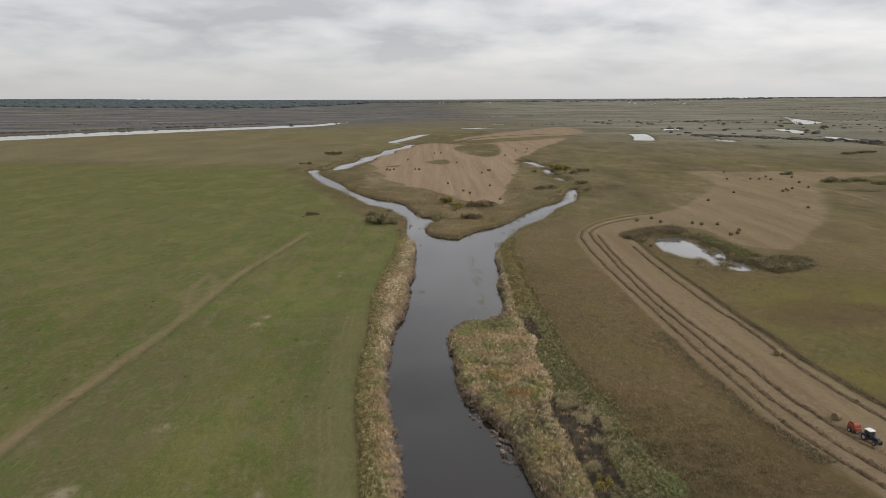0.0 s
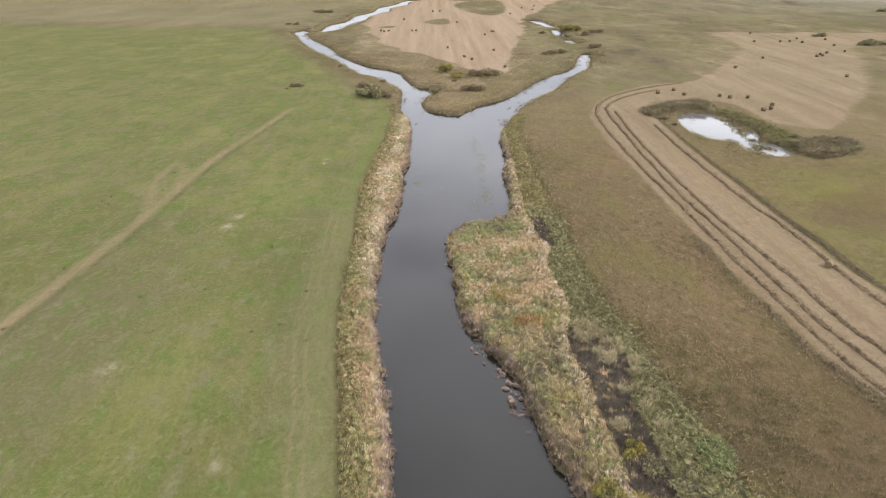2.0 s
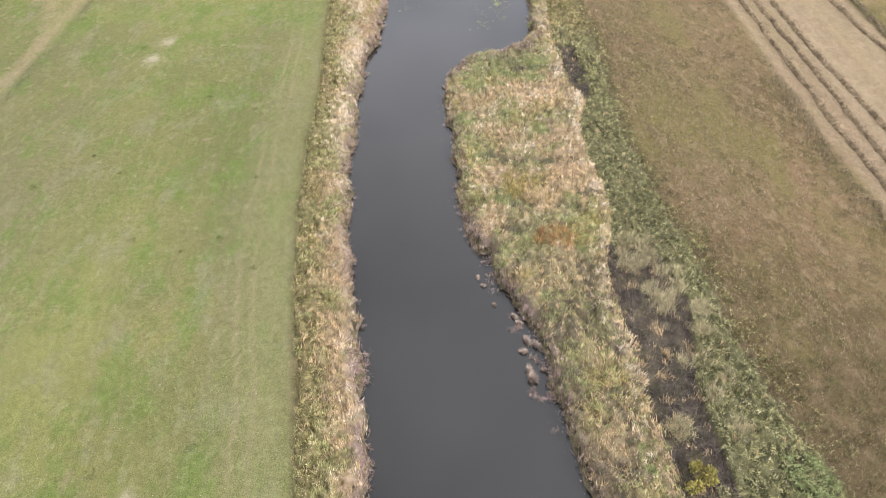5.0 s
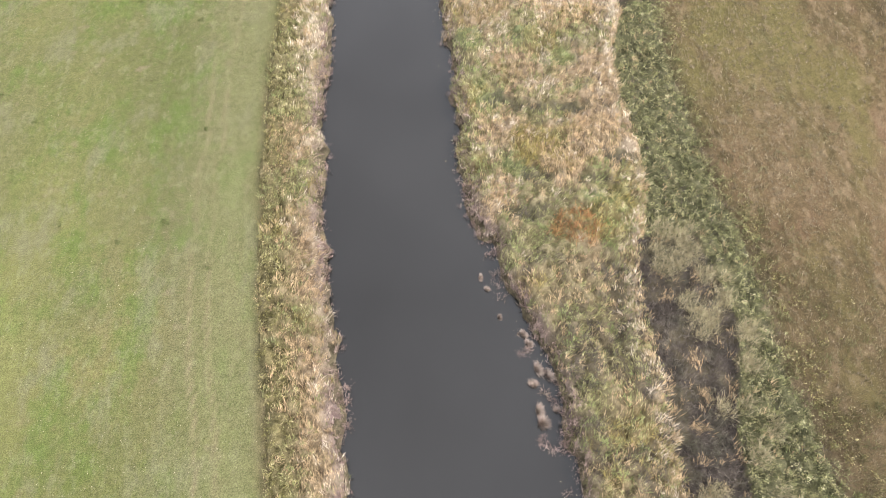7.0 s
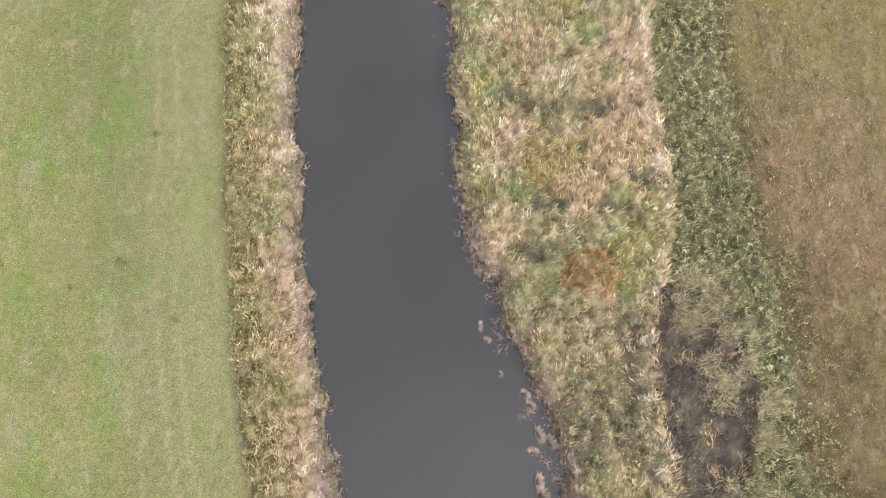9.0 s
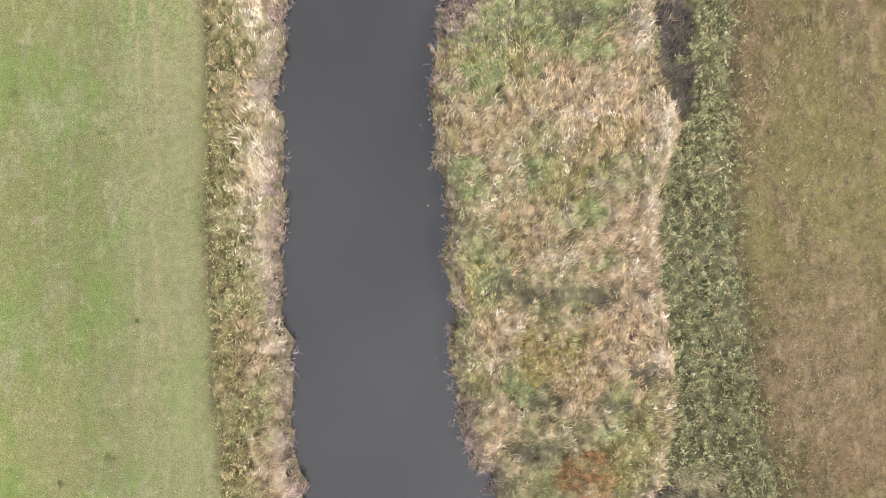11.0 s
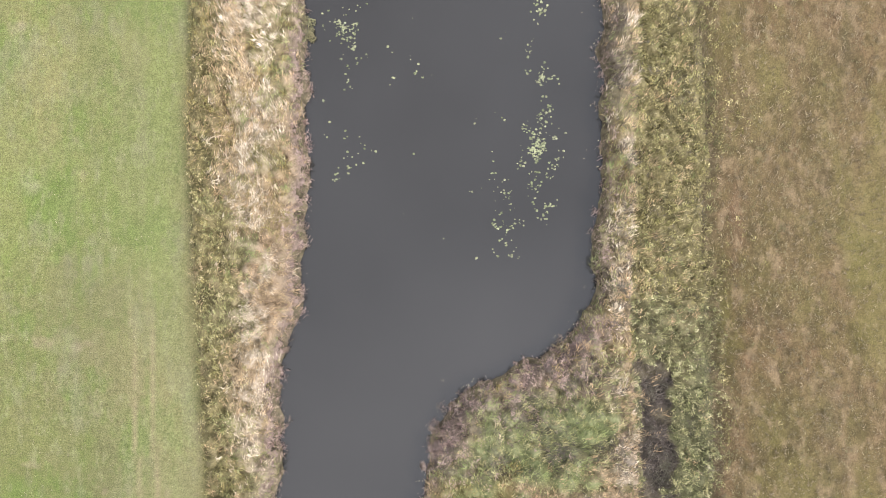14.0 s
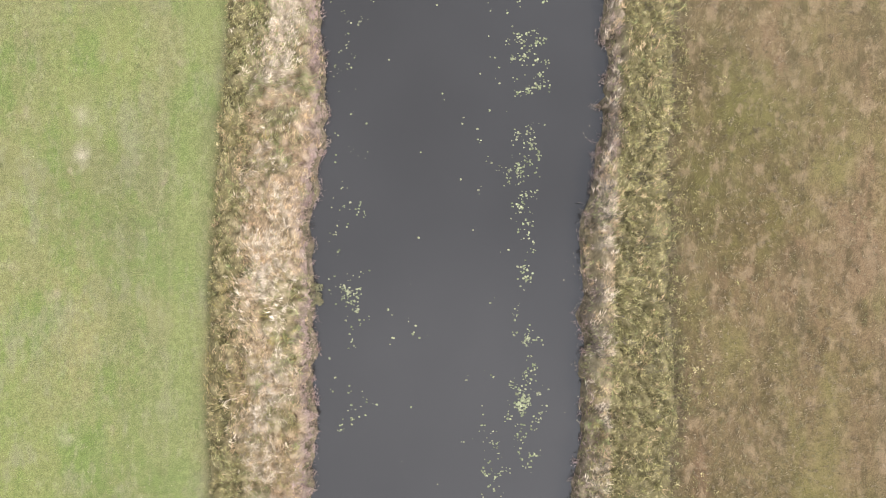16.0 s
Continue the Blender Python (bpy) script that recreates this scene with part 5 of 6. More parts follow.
def k_rank(x, y):
    return (x > np.interp(y, (90, 256), (84, 81.5))) * (x < 150) * (patch(x, y, 5.0, 9.0, 0.52, 0.68) * 0.8 + 0.08) * (shore(x, y) > 0.6)


x, y = strewn(80, 150, 95, 235, 0.7, k_rank)
stuff("rank_sedge", [blades(x, y, 8, 0.38, 0.10, 0.8, 1.3, combed(x, y), 0.5)], WISP, "rank olive sedge beyond the mown strip", "sedge")
x, y = strewn(-45, 75, 268, 420, 1.1, k_isle)
stuff("spit_straw", [blades(x, y, 8, 0.7, 0.13, 0.9, 0.8, combed(x, y), 0.4)], TAWNY, "straw-coloured grass on the spit between the arms", "grass")


def k_pool(x, y):
    return (inside_distance(x, y, POND) < 1.5) * np.clip((x - np.interp(y, (213, 224, 232, 246, 268), (95, 99, 101.5, 102.5, 104.5))) / 2, 0, 1) * patch(x, y, 1.7, 2.0, 0.47, 0.58) * (y < 262)


x, y = strewn(88, 110, 212, 266, 3.0, k_pool)
stuff("pond_reed", [blades(x, y, 9, 0.9, 0.10, 0.5, 1.6, combed(x, y), 0.25)], WISP, "olive reed standing in the pond's shallow end", "reed")


BEDS = [curve([(78.7, 268), (88, 276), (97, 283), (107, 285), (107, 271), (98, 270), (91, 265), (81, 255)], 3, True), curve([(107, 209), (110, 216), (114, 222), (123, 227.5), (132.5, 224), (128, 214), (121, 208), (113, 205)], 3, True)]
MARSH = curve([(108, 266, 2), (110.5, 257, 3), (112, 245, 3.5), (113, 232, 4), (110, 222, 2.5)], 3)
x, y = strewn(76, 136, 200, 290, 3.2, lambda x, y: np.maximum(soft(inside_distance(x, y, BEDS[0]) + wobble(x, y, 3.0), 3.0), soft(inside_distance(x, y, BEDS[1]) + wobble(x, y, 3.0), 3.0)) * (shore(x, y) > 0.3) * (0.4 + 0.6 * patch(x, y, 2.5, 4.0, 0.35, 0.55)))
stuff("pond_reed_bed", [blades(x, y, 10, 1.3, 0.08, 0.6, 1.8, combed(x, y), 0.35)], UMBER, "tall dark brown reed standing round the pond", "reed")
x, y = strewn(100, 120, 216, 270, 2.6, lambda x, y: soft(ribbon_distance(x, y, MARSH) + wobble(x, y, 3.0), 3.0) * (shore(x, y) > 0.2))
stuff("pond_sedge", [blades(x, y, 8, 0.7, 0.09, 0.6, 1.8, combed(x, y), 0.3)], TUFT, "dark green sedge in the marsh beside the pond", "sedge")


def k_brush(x, y):
    d = shore(x, y)
    return np.exp(-((d - 3.5) / 4.0) ** 2) * patch(x, y, 5.0, 7.0, 0.45, 0.65)


x, y = strewn(-135, 115, 262, 700, 0.35, k_brush)
x2, y2 = strewn(80, 140, 205, 285, 0.4, k_brush)
x, y = np.concatenate([x, x2]), np.concatenate([y, y2])
stuff("bank_brush", [leaves(x, y, 12, 1.0, 0.22, 0.55)], WISP, "low brown brush along the river's arms and the pond", "brush")


# middle of the drift, its spread, where it begins and ends along the river, groups and most pads in one
LILY_DRIFTS = [(14.9, 0.8, 174, 186, 34, 10), (14.4, 0.7, 178.5, 183, 20, 12), (11.0, 0.9, 171, 179, 22, 6), (14.6, 0.5, 186, 201, 34, 8), (14.8, 0.8, 201, 209, 36, 11), (15.2, 1.1, 212, 218.5, 32, 11), (15, 0.9, 219, 240, 50, 12),
               (-2.9, 0.6, 190.5, 193, 12, 10), (-2.9, 0.9, 176, 240, 80, 5), (7.5, 4.0, 172, 240, 46, 3), (11.5, 1.2, 196, 240, 26, 4), (-5, 0.6, 176, 220, 18, 3)]


def lily_pads():
    """Drifts of pads: small groups strewn along two lines of slack water."""
    x, y = [], []
    for cx, sx, y0, y1, groups, most in LILY_DRIFTS:
        for _ in range(groups):
            gx, gy, k = rng.normal(cx, sx), rng.uniform(y0, y1), rng.integers(1, most)
            x += list(rng.normal(gx, 0.22, k))
            y += list(rng.normal(gy, 0.28, k))
    x, y = np.array(x), np.array(y)
    ok = bankside(x, y) < -0.7
    x, y = x[ok], y[ok]
    n, k = len(x), 7
    r = rng.uniform(0.035, 0.13, n)
    a = np.arange(k)[None] * 2 * np.pi / k + rng.uniform(0, 6, n)[:, None]
    rim = np.stack([x[:, None] + r[:, None] * np.cos(a) * 1.15, y[:, None] + r[:, None] * np.sin(a), np.full((n, k), LEVEL + 0.012)], 2)
    mid = np.stack([x, y, np.full(n, LEVEL + 0.02)], 1)[:, None]
    co = np.concatenate([mid, rim], 1).reshape(-1, 3)
    b = np.arange(n)[:, None] * (k + 1)
    tri = np.concatenate([b + np.array([[0, 1 + i, 2 + i]]) for i in range(k - 1)])
    stuff("water_lily_pads", [(co, tri)], LILY, "yellow-green water lily pads afloat in drifts", "water lilies")


lily_pads()
reed_mat(-18.5, 1, 74, 262, 0.22, "matted dead reed lying along the meadow's bank")
reed_mat(2, 39.5, 74, 262, 0.23, "matted dead reed and weeds on the spit and the east bank")


def floating_leaves():
    """Pale scraps of leaf and foam caught along the reed."""
    x, y = rng.uniform(2, 25, 16000), rng.uniform(80, 235, 16000)
    d = bankside(x, y)
    ok = (d < -0.1) & (rng.random(len(x)) < 0.8 * np.exp(d / 0.55) * patch(x, y, 2.5, 6.0, 0.35, 0.6))
    x, y = x[ok], y[ok]
    co, tri = quads_at(np.stack([x, y, np.full(len(x), LEVEL + 0.02)], 1), rng.uniform(0.03, 0.10, len(x)), 0.05)
    stuff("floating_leaves", [(co, tri)], SEED, "pale scraps of leaf afloat along the reed", "leaves")


floating_leaves()

# ---- helpers for things ----


def part(name, bm, material, parent, label="", smooth=False):
    """Links a bmesh as one mesh under a thing or a part."""
    me = bpy.data.meshes.new(name)
    bm.to_mesh(me)
    bm.free()
    me.materials.append(material)
    if smooth:
        me.polygons.foreach_set("use_smooth", np.ones(len(me.polygons), bool))
    ob = new(name, me)
    ob.parent = parent
    return tagged(ob, label)


def thing(name, label, category, group="", m=None):
    ob = tagged(new(name), label, category, group)
    ob.empty_display_size = 0.5
    if m is not None:
        ob.matrix_basis = m
    return ob


def add_box(bm, centre, size, taper=1.0, bevel=0.0, turn=None):
    made = bmesh.ops.create_cube(bm, size=1.0)["verts"]
    for v in made:
        k = taper if v.co.z > 0 else 1.0
        v.co = Vector((v.co.x * size[0] * k, v.co.y * size[1] * k, v.co.z * size[2]))
    if bevel:
        edges = list({e for v in made for e in v.link_edges})
        made = list({v for f in bmesh.ops.bevel(bm, geom=edges, offset=bevel, segments=2, affect="EDGES", profile=0.6)["faces"] for v in f.verts} | {v for v in made if v.is_valid})
    if turn is not None:
        bmesh.ops.transform(bm, matrix=turn, verts=made)
    bmesh.ops.translate(bm, vec=centre, verts=made)
    return made


def add_drum(bm, centre, radius, length, axis="x", sides=20, bevel=0.0):
    made = bmesh.ops.create_cone(bm, cap_ends=True, segments=sides, radius1=radius, radius2=radius, depth=length)["verts"]
    if bevel:
        rim = [e for e in {e for v in made for e in v.link_edges} if any(len(f.verts) > 4 for f in e.link_faces)]
        made = list({v for f in bmesh.ops.bevel(bm, geom=rim, offset=bevel, segments=2, affect="EDGES", profile=0.5)["faces"] for v in f.verts} | {v for v in made if v.is_valid})
    turn = {"x": Matrix.Rotation(radians(90), 4, "Y"), "y": Matrix.Rotation(radians(90), 4, "X"), "z": Matrix.Identity(4)}[axis]
    bmesh.ops.transform(bm, matrix=turn, verts=made)
    bmesh.ops.translate(bm, vec=centre, verts=made)
    return made


def add_rod(bm, a, b, r0, r1, sides=6):
    a, b = Vector(a), Vector(b)
    made = bmesh.ops.create_cone(bm, cap_ends=True, segments=sides, radius1=r0, radius2=r1, depth=(b - a).length)["verts"]
    m = Matrix.Translation((a + b) / 2) @ (b - a).to_track_quat("Z", "Y").to_matrix().to_4x4()
    bmesh.ops.transform(bm, matrix=m, verts=made)


def height_at(x, y):
    a, b = np.array([float(x)]), np.array([float(y)])
    return float(lie(a, b, shore(a, b))[0])


# ---- tussocks standing in the shallows ----


def tussock(m):
    """A clump of waterside reed: a matted foot with blades fanning out of it."""
    t = thing("reed_tussock", "pinkish brown reed tussock standing in shallow water", "reed tussock", "tussocks in the shallows", m)
    bm = bmesh.new()
    bmesh.ops.create_icosphere(bm, subdivisions=2, radius=0.30)
    for v in bm.verts:
        v.co = Vector((v.co.x * 0.8, v.co.y * 0.8, v.co.z * 0.2)) * (1 + 0.3 * noise.noise(v.co * 5))
    part("matted_foot", bm, BLUSH, t)
    n = 420
    a, k = rng.uniform(0, 2 * np.pi, n), rng.uniform(0.15, 1.0, n)
    foot = np.stack([0.22 * k * np.cos(a), 0.22 * k * np.sin(a), np.zeros(n)], 1)
    top = foot + np.stack([0.45 * k * np.cos(a) + 0.25, 0.45 * k * np.sin(a) + rng.normal(0, 0.12, n), rng.uniform(0.3, 0.75, n)], 1)
    half = (foot + top) / 2 + np.array([0, 0, 0.12])
    side = np.stack([-np.sin(a), np.cos(a), np.zeros(n)], 1) * 0.018
    co = np.stack([foot, half + side, half - side, top], 1).reshape(-1, 3)
    b = np.arange(n)[:, None] * 4
    fan = new("blade_fan", soft_mesh("blade_fan", co, np.concatenate([b + np.array([[0, 1, 2]]), b + np.array([[2, 1, 3]])]), BLUSH))
    fan.parent = t
    return t


TUSSOCKS = [(8.4, 107.7, 0.45, 10), (10.9, 105.0, 0.6, 50), (11.5, 102.6, 0.75, 20), (11.0, 101.2, 0.7, 70), (12.4, 102.0, 0.8, 30), (11.3, 98.9, 0.75, 5),
            (12.9, 98.9, 0.6, 80), (10.5, 105.9, 0.6, 40), (6.8, 111.8, 0.45, 0), (7.4, 110.5, 0.5, 60), (3.6, 152.4, 0.55, 15), (4.7, 155.6, 0.5, 75)]
clump = tussock(pose(11.5, 97.8, LEVEL - 0.05, 0, 0, 30))
for i, (tx, ty, k, turned) in enumerate(TUSSOCKS):
    copy_thing(clump, pose(tx, ty, LEVEL - 0.05, 0, 0, turned) @ Matrix.Diagonal((k, k * (1.2 + 0.25 * (i % 3)), k * 0.8, 1)))

# ---- tractor, baler and bales ----


def wheel(parent, centre, radius, width, hub):
    bm = bmesh.new()
    add_drum(bm, centre, radius, width, "x", 24, 0.06)
    for i in range(18):
        a = i * 2 * math.pi / 18
        for s in (-1, 1):
            turn = Matrix.Rotation(a, 4, "X") @ Matrix.Translation((0, 0, radius)) @ Matrix.Rotation(s * 0.6, 4, "Z")
            made = add_box(bm, (0, 0, 0), (width * 0.55, 0.06, 0.07))
            bmesh.ops.transform(bm, matrix=Matrix.Translation(Vector(centre)) @ turn @ Matrix.Translation((s * width * 0.22, 0, 0)), verts=made)
    tyre = part("wheel", bm, RUBBER, parent)
    bm = bmesh.new()
    add_drum(bm, centre, hub, width + 0.03, "x", 18, 0.03)
    add_drum(bm, centre, hub * 0.3, width + 0.12, "x", 10, 0.02)
    part("rim", bm, RIM, tyre, "pale painted wheel rim")


def tractor(m):
    t = thing("tractor", "dark blue tractor with a white cab roof on mown hay", "tractor", m=m)
    bm = bmesh.new()
    add_box(bm, (0, 1.35, 1.22), (0.86, 1.9, 0.72), 0.86, 0.09)
    part("bonnet", bm, BLUE, t)
    bm = bmesh.new()
    add_box(bm, (0, 2.30, 1.12), (0.66, 0.06, 0.55), 0.9, 0.02)
    part("grille", bm, STEEL, t, "dull steel radiator grille")
    for s in (-1, 1):
        bm = bmesh.new()
        add_drum(bm, (s * 0.27, 2.34, 1.30), 0.09, 0.05, "y", 12)
        part("headlight", bm, RIM, t)
    bm = bmesh.new()
    add_box(bm, (0, 0.5, 0.78), (0.52, 3.4, 0.42), 1.0, 0.05)
    add_box(bm, (0, -0.75, 0.86), (1.5, 0.30, 0.30), 1.0, 0.04)
    add_box(bm, (0, 1.85, 0.55), (1.5, 0.18, 0.18), 1.0, 0.03)
    part("chassis", bm, STEEL, t)
    bm = bmesh.new()
    add_box(bm, (0, -0.35, 1.95), (1.42, 1.5, 1.15), 0.92, 0.05)
    part("cab_window", bm, PANE, t, "dark cab glazing")
    for sx in (-1, 1):
        for yy, k in ((-1.1, 0.97), (0.38, 0.97)):
            bm = bmesh.new()
            add_rod(bm, (sx * 0.72, yy, 1.2), (sx * 0.67, -0.35 + (yy + 0.35) * 0.93, 2.58), 0.05, 0.05, 8)
            part("cab_post", bm, BLUE, t)
    bm = bmesh.new()
    add_box(bm, (0, -0.35, 2.62), (1.62, 1.75, 0.16), 0.9, 0.06)
    part("cab_roof", bm, WHITE, t, "white cab roof")
    for s in (-1, 1):
        bm = bmesh.new()
        add_box(bm, (s * 0.93, -0.75, 1.66), (0.44, 1.25, 0.06), 1.0, 0.02)
        add_box(bm, (s * 0.93, -0.12, 1.46), (0.44, 0.06, 0.42), 1.0, 0.02)
        part("mudguard", bm, BLUE, t)
    bm = bmesh.new()
    add_rod(bm, (0.38, 1.15, 1.5), (0.38, 1.15, 2.45), 0.045, 0.04, 10)
    part("exhaust_pipe", bm, STEEL, t)
    for s in (-1, 1):
        wheel(t, (s * 0.93, -0.75, 0.80), 0.80, 0.46, 0.42)
        wheel(t, (s * 0.86, 1.85, 0.50), 0.50, 0.32, 0.27)
    return t


def baler(m):
    t = thing("round_baler", "faded red round baler hitched behind the tractor", "baler", m=m)
    bm = bmesh.new()
    add_drum(bm, (0, -0.1, 1.25), 0.92, 1.35, "x", 24, 0.05)
    part("bale_chamber", bm, RED, t, smooth=False)
    for s in (-1, 1):
        bm = bmesh.new()
        add_box(bm, (s * 0.80, 0.0, 1.15), (0.24, 1.7, 1.05), 0.92, 0.06)
        part("side_cover", bm, RED, t)
    bm = bmesh.new()
    add_box(bm, (0, 0.95, 0.85), (1.5, 0.7, 0.55), 0.8, 0.06)
    part("pickup_hood", bm, RED, t)
    bm = bmesh.new()
    add_drum(bm, (0, 1.25, 0.42), 0.22, 1.6, "x", 12)
    for i in range(14):
        add_rod(bm, (-0.75 + i * 0.115, 1.25, 0.42), (-0.75 + i * 0.115, 1.5, 0.2), 0.015, 0.01, 5)
    part("pickup_reel", bm, STEEL, t)
    bm = bmesh.new()
    add_rod(bm, (-0.45, 1.1, 0.7), (0, 2.35, 0.62), 0.07, 0.06, 8)
    add_rod(bm, (0.45, 1.1, 0.7), (0, 2.35, 0.62), 0.07, 0.06, 8)
    add_rod(bm, (0, 2.3, 0.62), (0, 2.65, 0.62), 0.06, 0.05, 8)
    part("drawbar", bm, RED, t)
    for s in (-1, 1):
        wheel(t, (s * 1.0, -0.1, 0.45), 0.45, 0.28, 0.24)
    return t


def bale(m, label, group, hay):
    """A round hay bale lying on its side: wound hay with flat coiled ends."""
    t = thing("round_bale", label, "hay bale", group, m)
    bm = bmesh.new()
    add_drum(bm, (0, 0, 0.66), 0.68, 1.22, "x", 22, 0.07)
    for v in bm.verts:
        k = 1 + 0.035 * noise.noise(v.co * 2.3)
        v.co.y, v.co.z = v.co.y * k, 0.66 + (v.co.z - 0.66) * k
        v.co.z = max(v.co.z, 0.0)
        v.co.x += 0.03 * noise.noise(v.co * 3.1 + Vector((4, 1, 2)))
    part("wound_hay", bm, hay, t)
    for s in (-1, 1):
        bm = bmesh.new()
        for k in range(3):
            add_drum(bm, (s * (0.605 + 0.012 * k), 0, 0.66), 0.55 - 0.18 * k, 0.03, "x", 18)
        part("bale_end", bm, hay, t, "flat coiled end of the bale")
    return t


tractor(pose(71.9, 98.6, height_at(71.9, 98.6), 0, 0, 192) @ Matrix.Scale(0.73, 4))
baler(pose(71.3, 102.0, height_at(71.3, 102.0), 0, 0, 194) @ Matrix.Scale(0.82, 4))
fresh = bale(pose(70.9, 106.1, height_at(70.9, 106.1), 0, 0, 20), "pale fresh round hay bale on the mown strip", "fresh bales", BALE)
copy_thing(fresh, pose(75.9, 136, height_at(75.9, 136), 0, 0, 35))
old = bale(pose(94.4, 298, height_at(94.4, 298), 0, 0, 10), "old dark round hay bale on mown stubble", "old bales", OLD_BALE)
EAST_BALES = [(103, 304), (104, 294), (117, 290.5), (120, 287.6), (127, 287.4), (123, 265), (126.8, 267.2), (130, 273), (152, 358), (179.5, 388), (205, 455), (221, 454), (227, 454), (233, 450),
              (238, 467), (211, 392), (216.6, 399), (215, 394), (223, 404), (192, 331), (244, 434), (236, 409), (221, 497), (254, 462)]
ISLE_BALES = [(-34.6, 532), (-32, 527), (-29, 531), (-12, 530), (-8.9, 530), (11.6, 439), (20, 403), (23.5, 393), (38.2, 426), (46.4, 519), (45, 521), (39, 503), (23, 585), (38.7, 367), (10.7, 692),
              (-20.7, 616), (4, 690), (92, 720), (100, 700), (108, 745), (74, 660)]
for i, (bx, by) in enumerate(EAST_BALES + ISLE_BALES):
    copy_thing(old, pose(bx, by, height_at(bx, by), 0, 0, 37 * i % 180))


def windrow(points, label):
    """A ridge of raked hay: a lumpy bank with loose strands over it."""
    line = curve(points, 24)
    s = np.concatenate([[0], np.cumsum(np.hypot(*np.diff(line, axis=0).T))])
    u = np.arange(0, s[-1], 0.35)
    px, py = np.interp(u, s, line[:, 0]), np.interp(u, s, line[:, 1])
    dx, dy = np.gradient(px), np.gradient(py)
    k = np.hypot(dx, dy)
    nx, ny = -dy / k, dx / k
    px, py = px + nx * 0.22 * wobble(u, u * 0, 3.0), py + ny * 0.22 * wobble(u, u * 0, 3.0)
    across = np.linspace(-1, 1, 7)
    half = 0.55 + 0.22 * wobble(u, u * 0, 1.7, 1.0)
    tall = np.clip(0.34 + 0.2 * wobble(u, u * 0, 1.1, 2.0) + 0.12 * rng.normal(0, 1, len(u)), 0.05, 0.7)
    ground_z = stand(px, py)
    gx = px[:, None] + nx[:, None] * across * half[:, None] + rng.normal(0, 0.05, (len(u), 7))
    gy = py[:, None] + ny[:, None] * across * half[:, None] + rng.normal(0, 0.05, (len(u), 7))
    gz = ground_z[:, None] - 0.06 + (1 - across ** 2) * tall[:, None] * (1 + rng.normal(0, 0.18, (len(u), 7)))
    co = np.stack([gx, gy, gz], 2).reshape(-1, 3)
    q = grid_quads(7, len(u))
    tri = np.concatenate([q[:, [0, 1, 2]], q[:, [0, 2, 3]]])
    n = len(u) * 5
    at = rng.integers(0, len(u), n)
    sx, sy = px[at] + rng.normal(0, 0.42, n), py[at] + rng.normal(0, 0.42, n)
    strands = blades(sx, sy, 2, 0.55, 0.06, 1.0, 2.0, np.arctan2(dy, dx)[at], 0.1)
    strands[0][:, 2] += 0.12
    ob = tagged(new("hay_windrow", soft_mesh("hay_windrow", np.concatenate([co, strands[0]]), np.concatenate([tri, strands[1] + len(co)]), HAY)), label, "windrow", "windrows of raked hay")
    return ob


windrow([(112, 320), (101, 315), (88, 306), (76, 295), (66.5, 280), (61.8, 266), (60, 254), (58.8, 229), (58.6, 210), (58.8, 190), (59.3, 165), (59.6, 145), (60.2, 125), (61.2, 106), (63.5, 93), (66, 84)], "brown windrow of raked hay beside the dry grass")
windrow([(98, 306), (86, 298), (76, 288), (69, 277), (65.5, 265), (64.1, 240), (62.8, 215), (62.1, 195), (61.9, 175), (62.6, 152), (63, 132), (63.6, 116), (65.2, 102), (67.8, 91), (70, 84)], "brown windrow of raked hay in the middle of the mown strip")
windrow([(68.9, 267), (67, 244), (65.6, 219), (65, 195), (64.8, 170), (65.6, 150), (66.7, 133), (67.2, 116), (68.7, 104.5), (70.6, 97), (74, 88)], "brown windrow of raked hay under the tractor")
windrow([(77.2, 246), (75.9, 220), (75.8, 195), (76, 176), (77, 157), (77.2, 142), (76.8, 128), (78, 116), (79.6, 105), (83, 92)], "thin windrow of raked hay along the field edge")


def rough_edge():
    """The uncut strip of tall dark grass along the mown field's edge."""
    line = curve([(81, 256), (79.4, 229), (79.1, 205), (79.4, 186), (79.3, 170), (79.2, 156), (80, 146), (79.6, 135), (80.6, 124), (82, 112), (86, 98)], 40)
    x = np.repeat(line[:, 0], 12) + rng.normal(0.6, 0.45, len(line) * 12)
    y = np.repeat(line[:, 1], 12) + rng.normal(0, 0.3, len(line) * 12)
    stuff("rough_grass_edge", [blades(x, y, 5, 0.5, 0.07, 0.7, 1.4, combed(x, y), 0.2)], BENT, "uncut strip of tall dull grass at the field's edge", "grass")


rough_edge()


def field_fringe():
    """Tall dull grass left standing where the dry field meets the mown strip."""
    y = 92 + 60 * rng.random(1500) ** 1.5
    x = np.interp(y, (92, 108, 124, 150, 190, 225, 262), (62, 58.2, 57.1, 56.5, 56.1, 55.9, 57.8)) - np.abs(rng.normal(0, 1.5, len(y))) + 0.6 * wobble(y, y * 0, 5.0)
    stuff("field_fringe", [blades(x, y, 5, 0.55, 0.06, 0.65, 1.4, combed(x, y), 0.25)], BENT, "fringe of tall dull grass beside the mown strip", "grass")


field_fringe()

# ---- bushes and trees ----


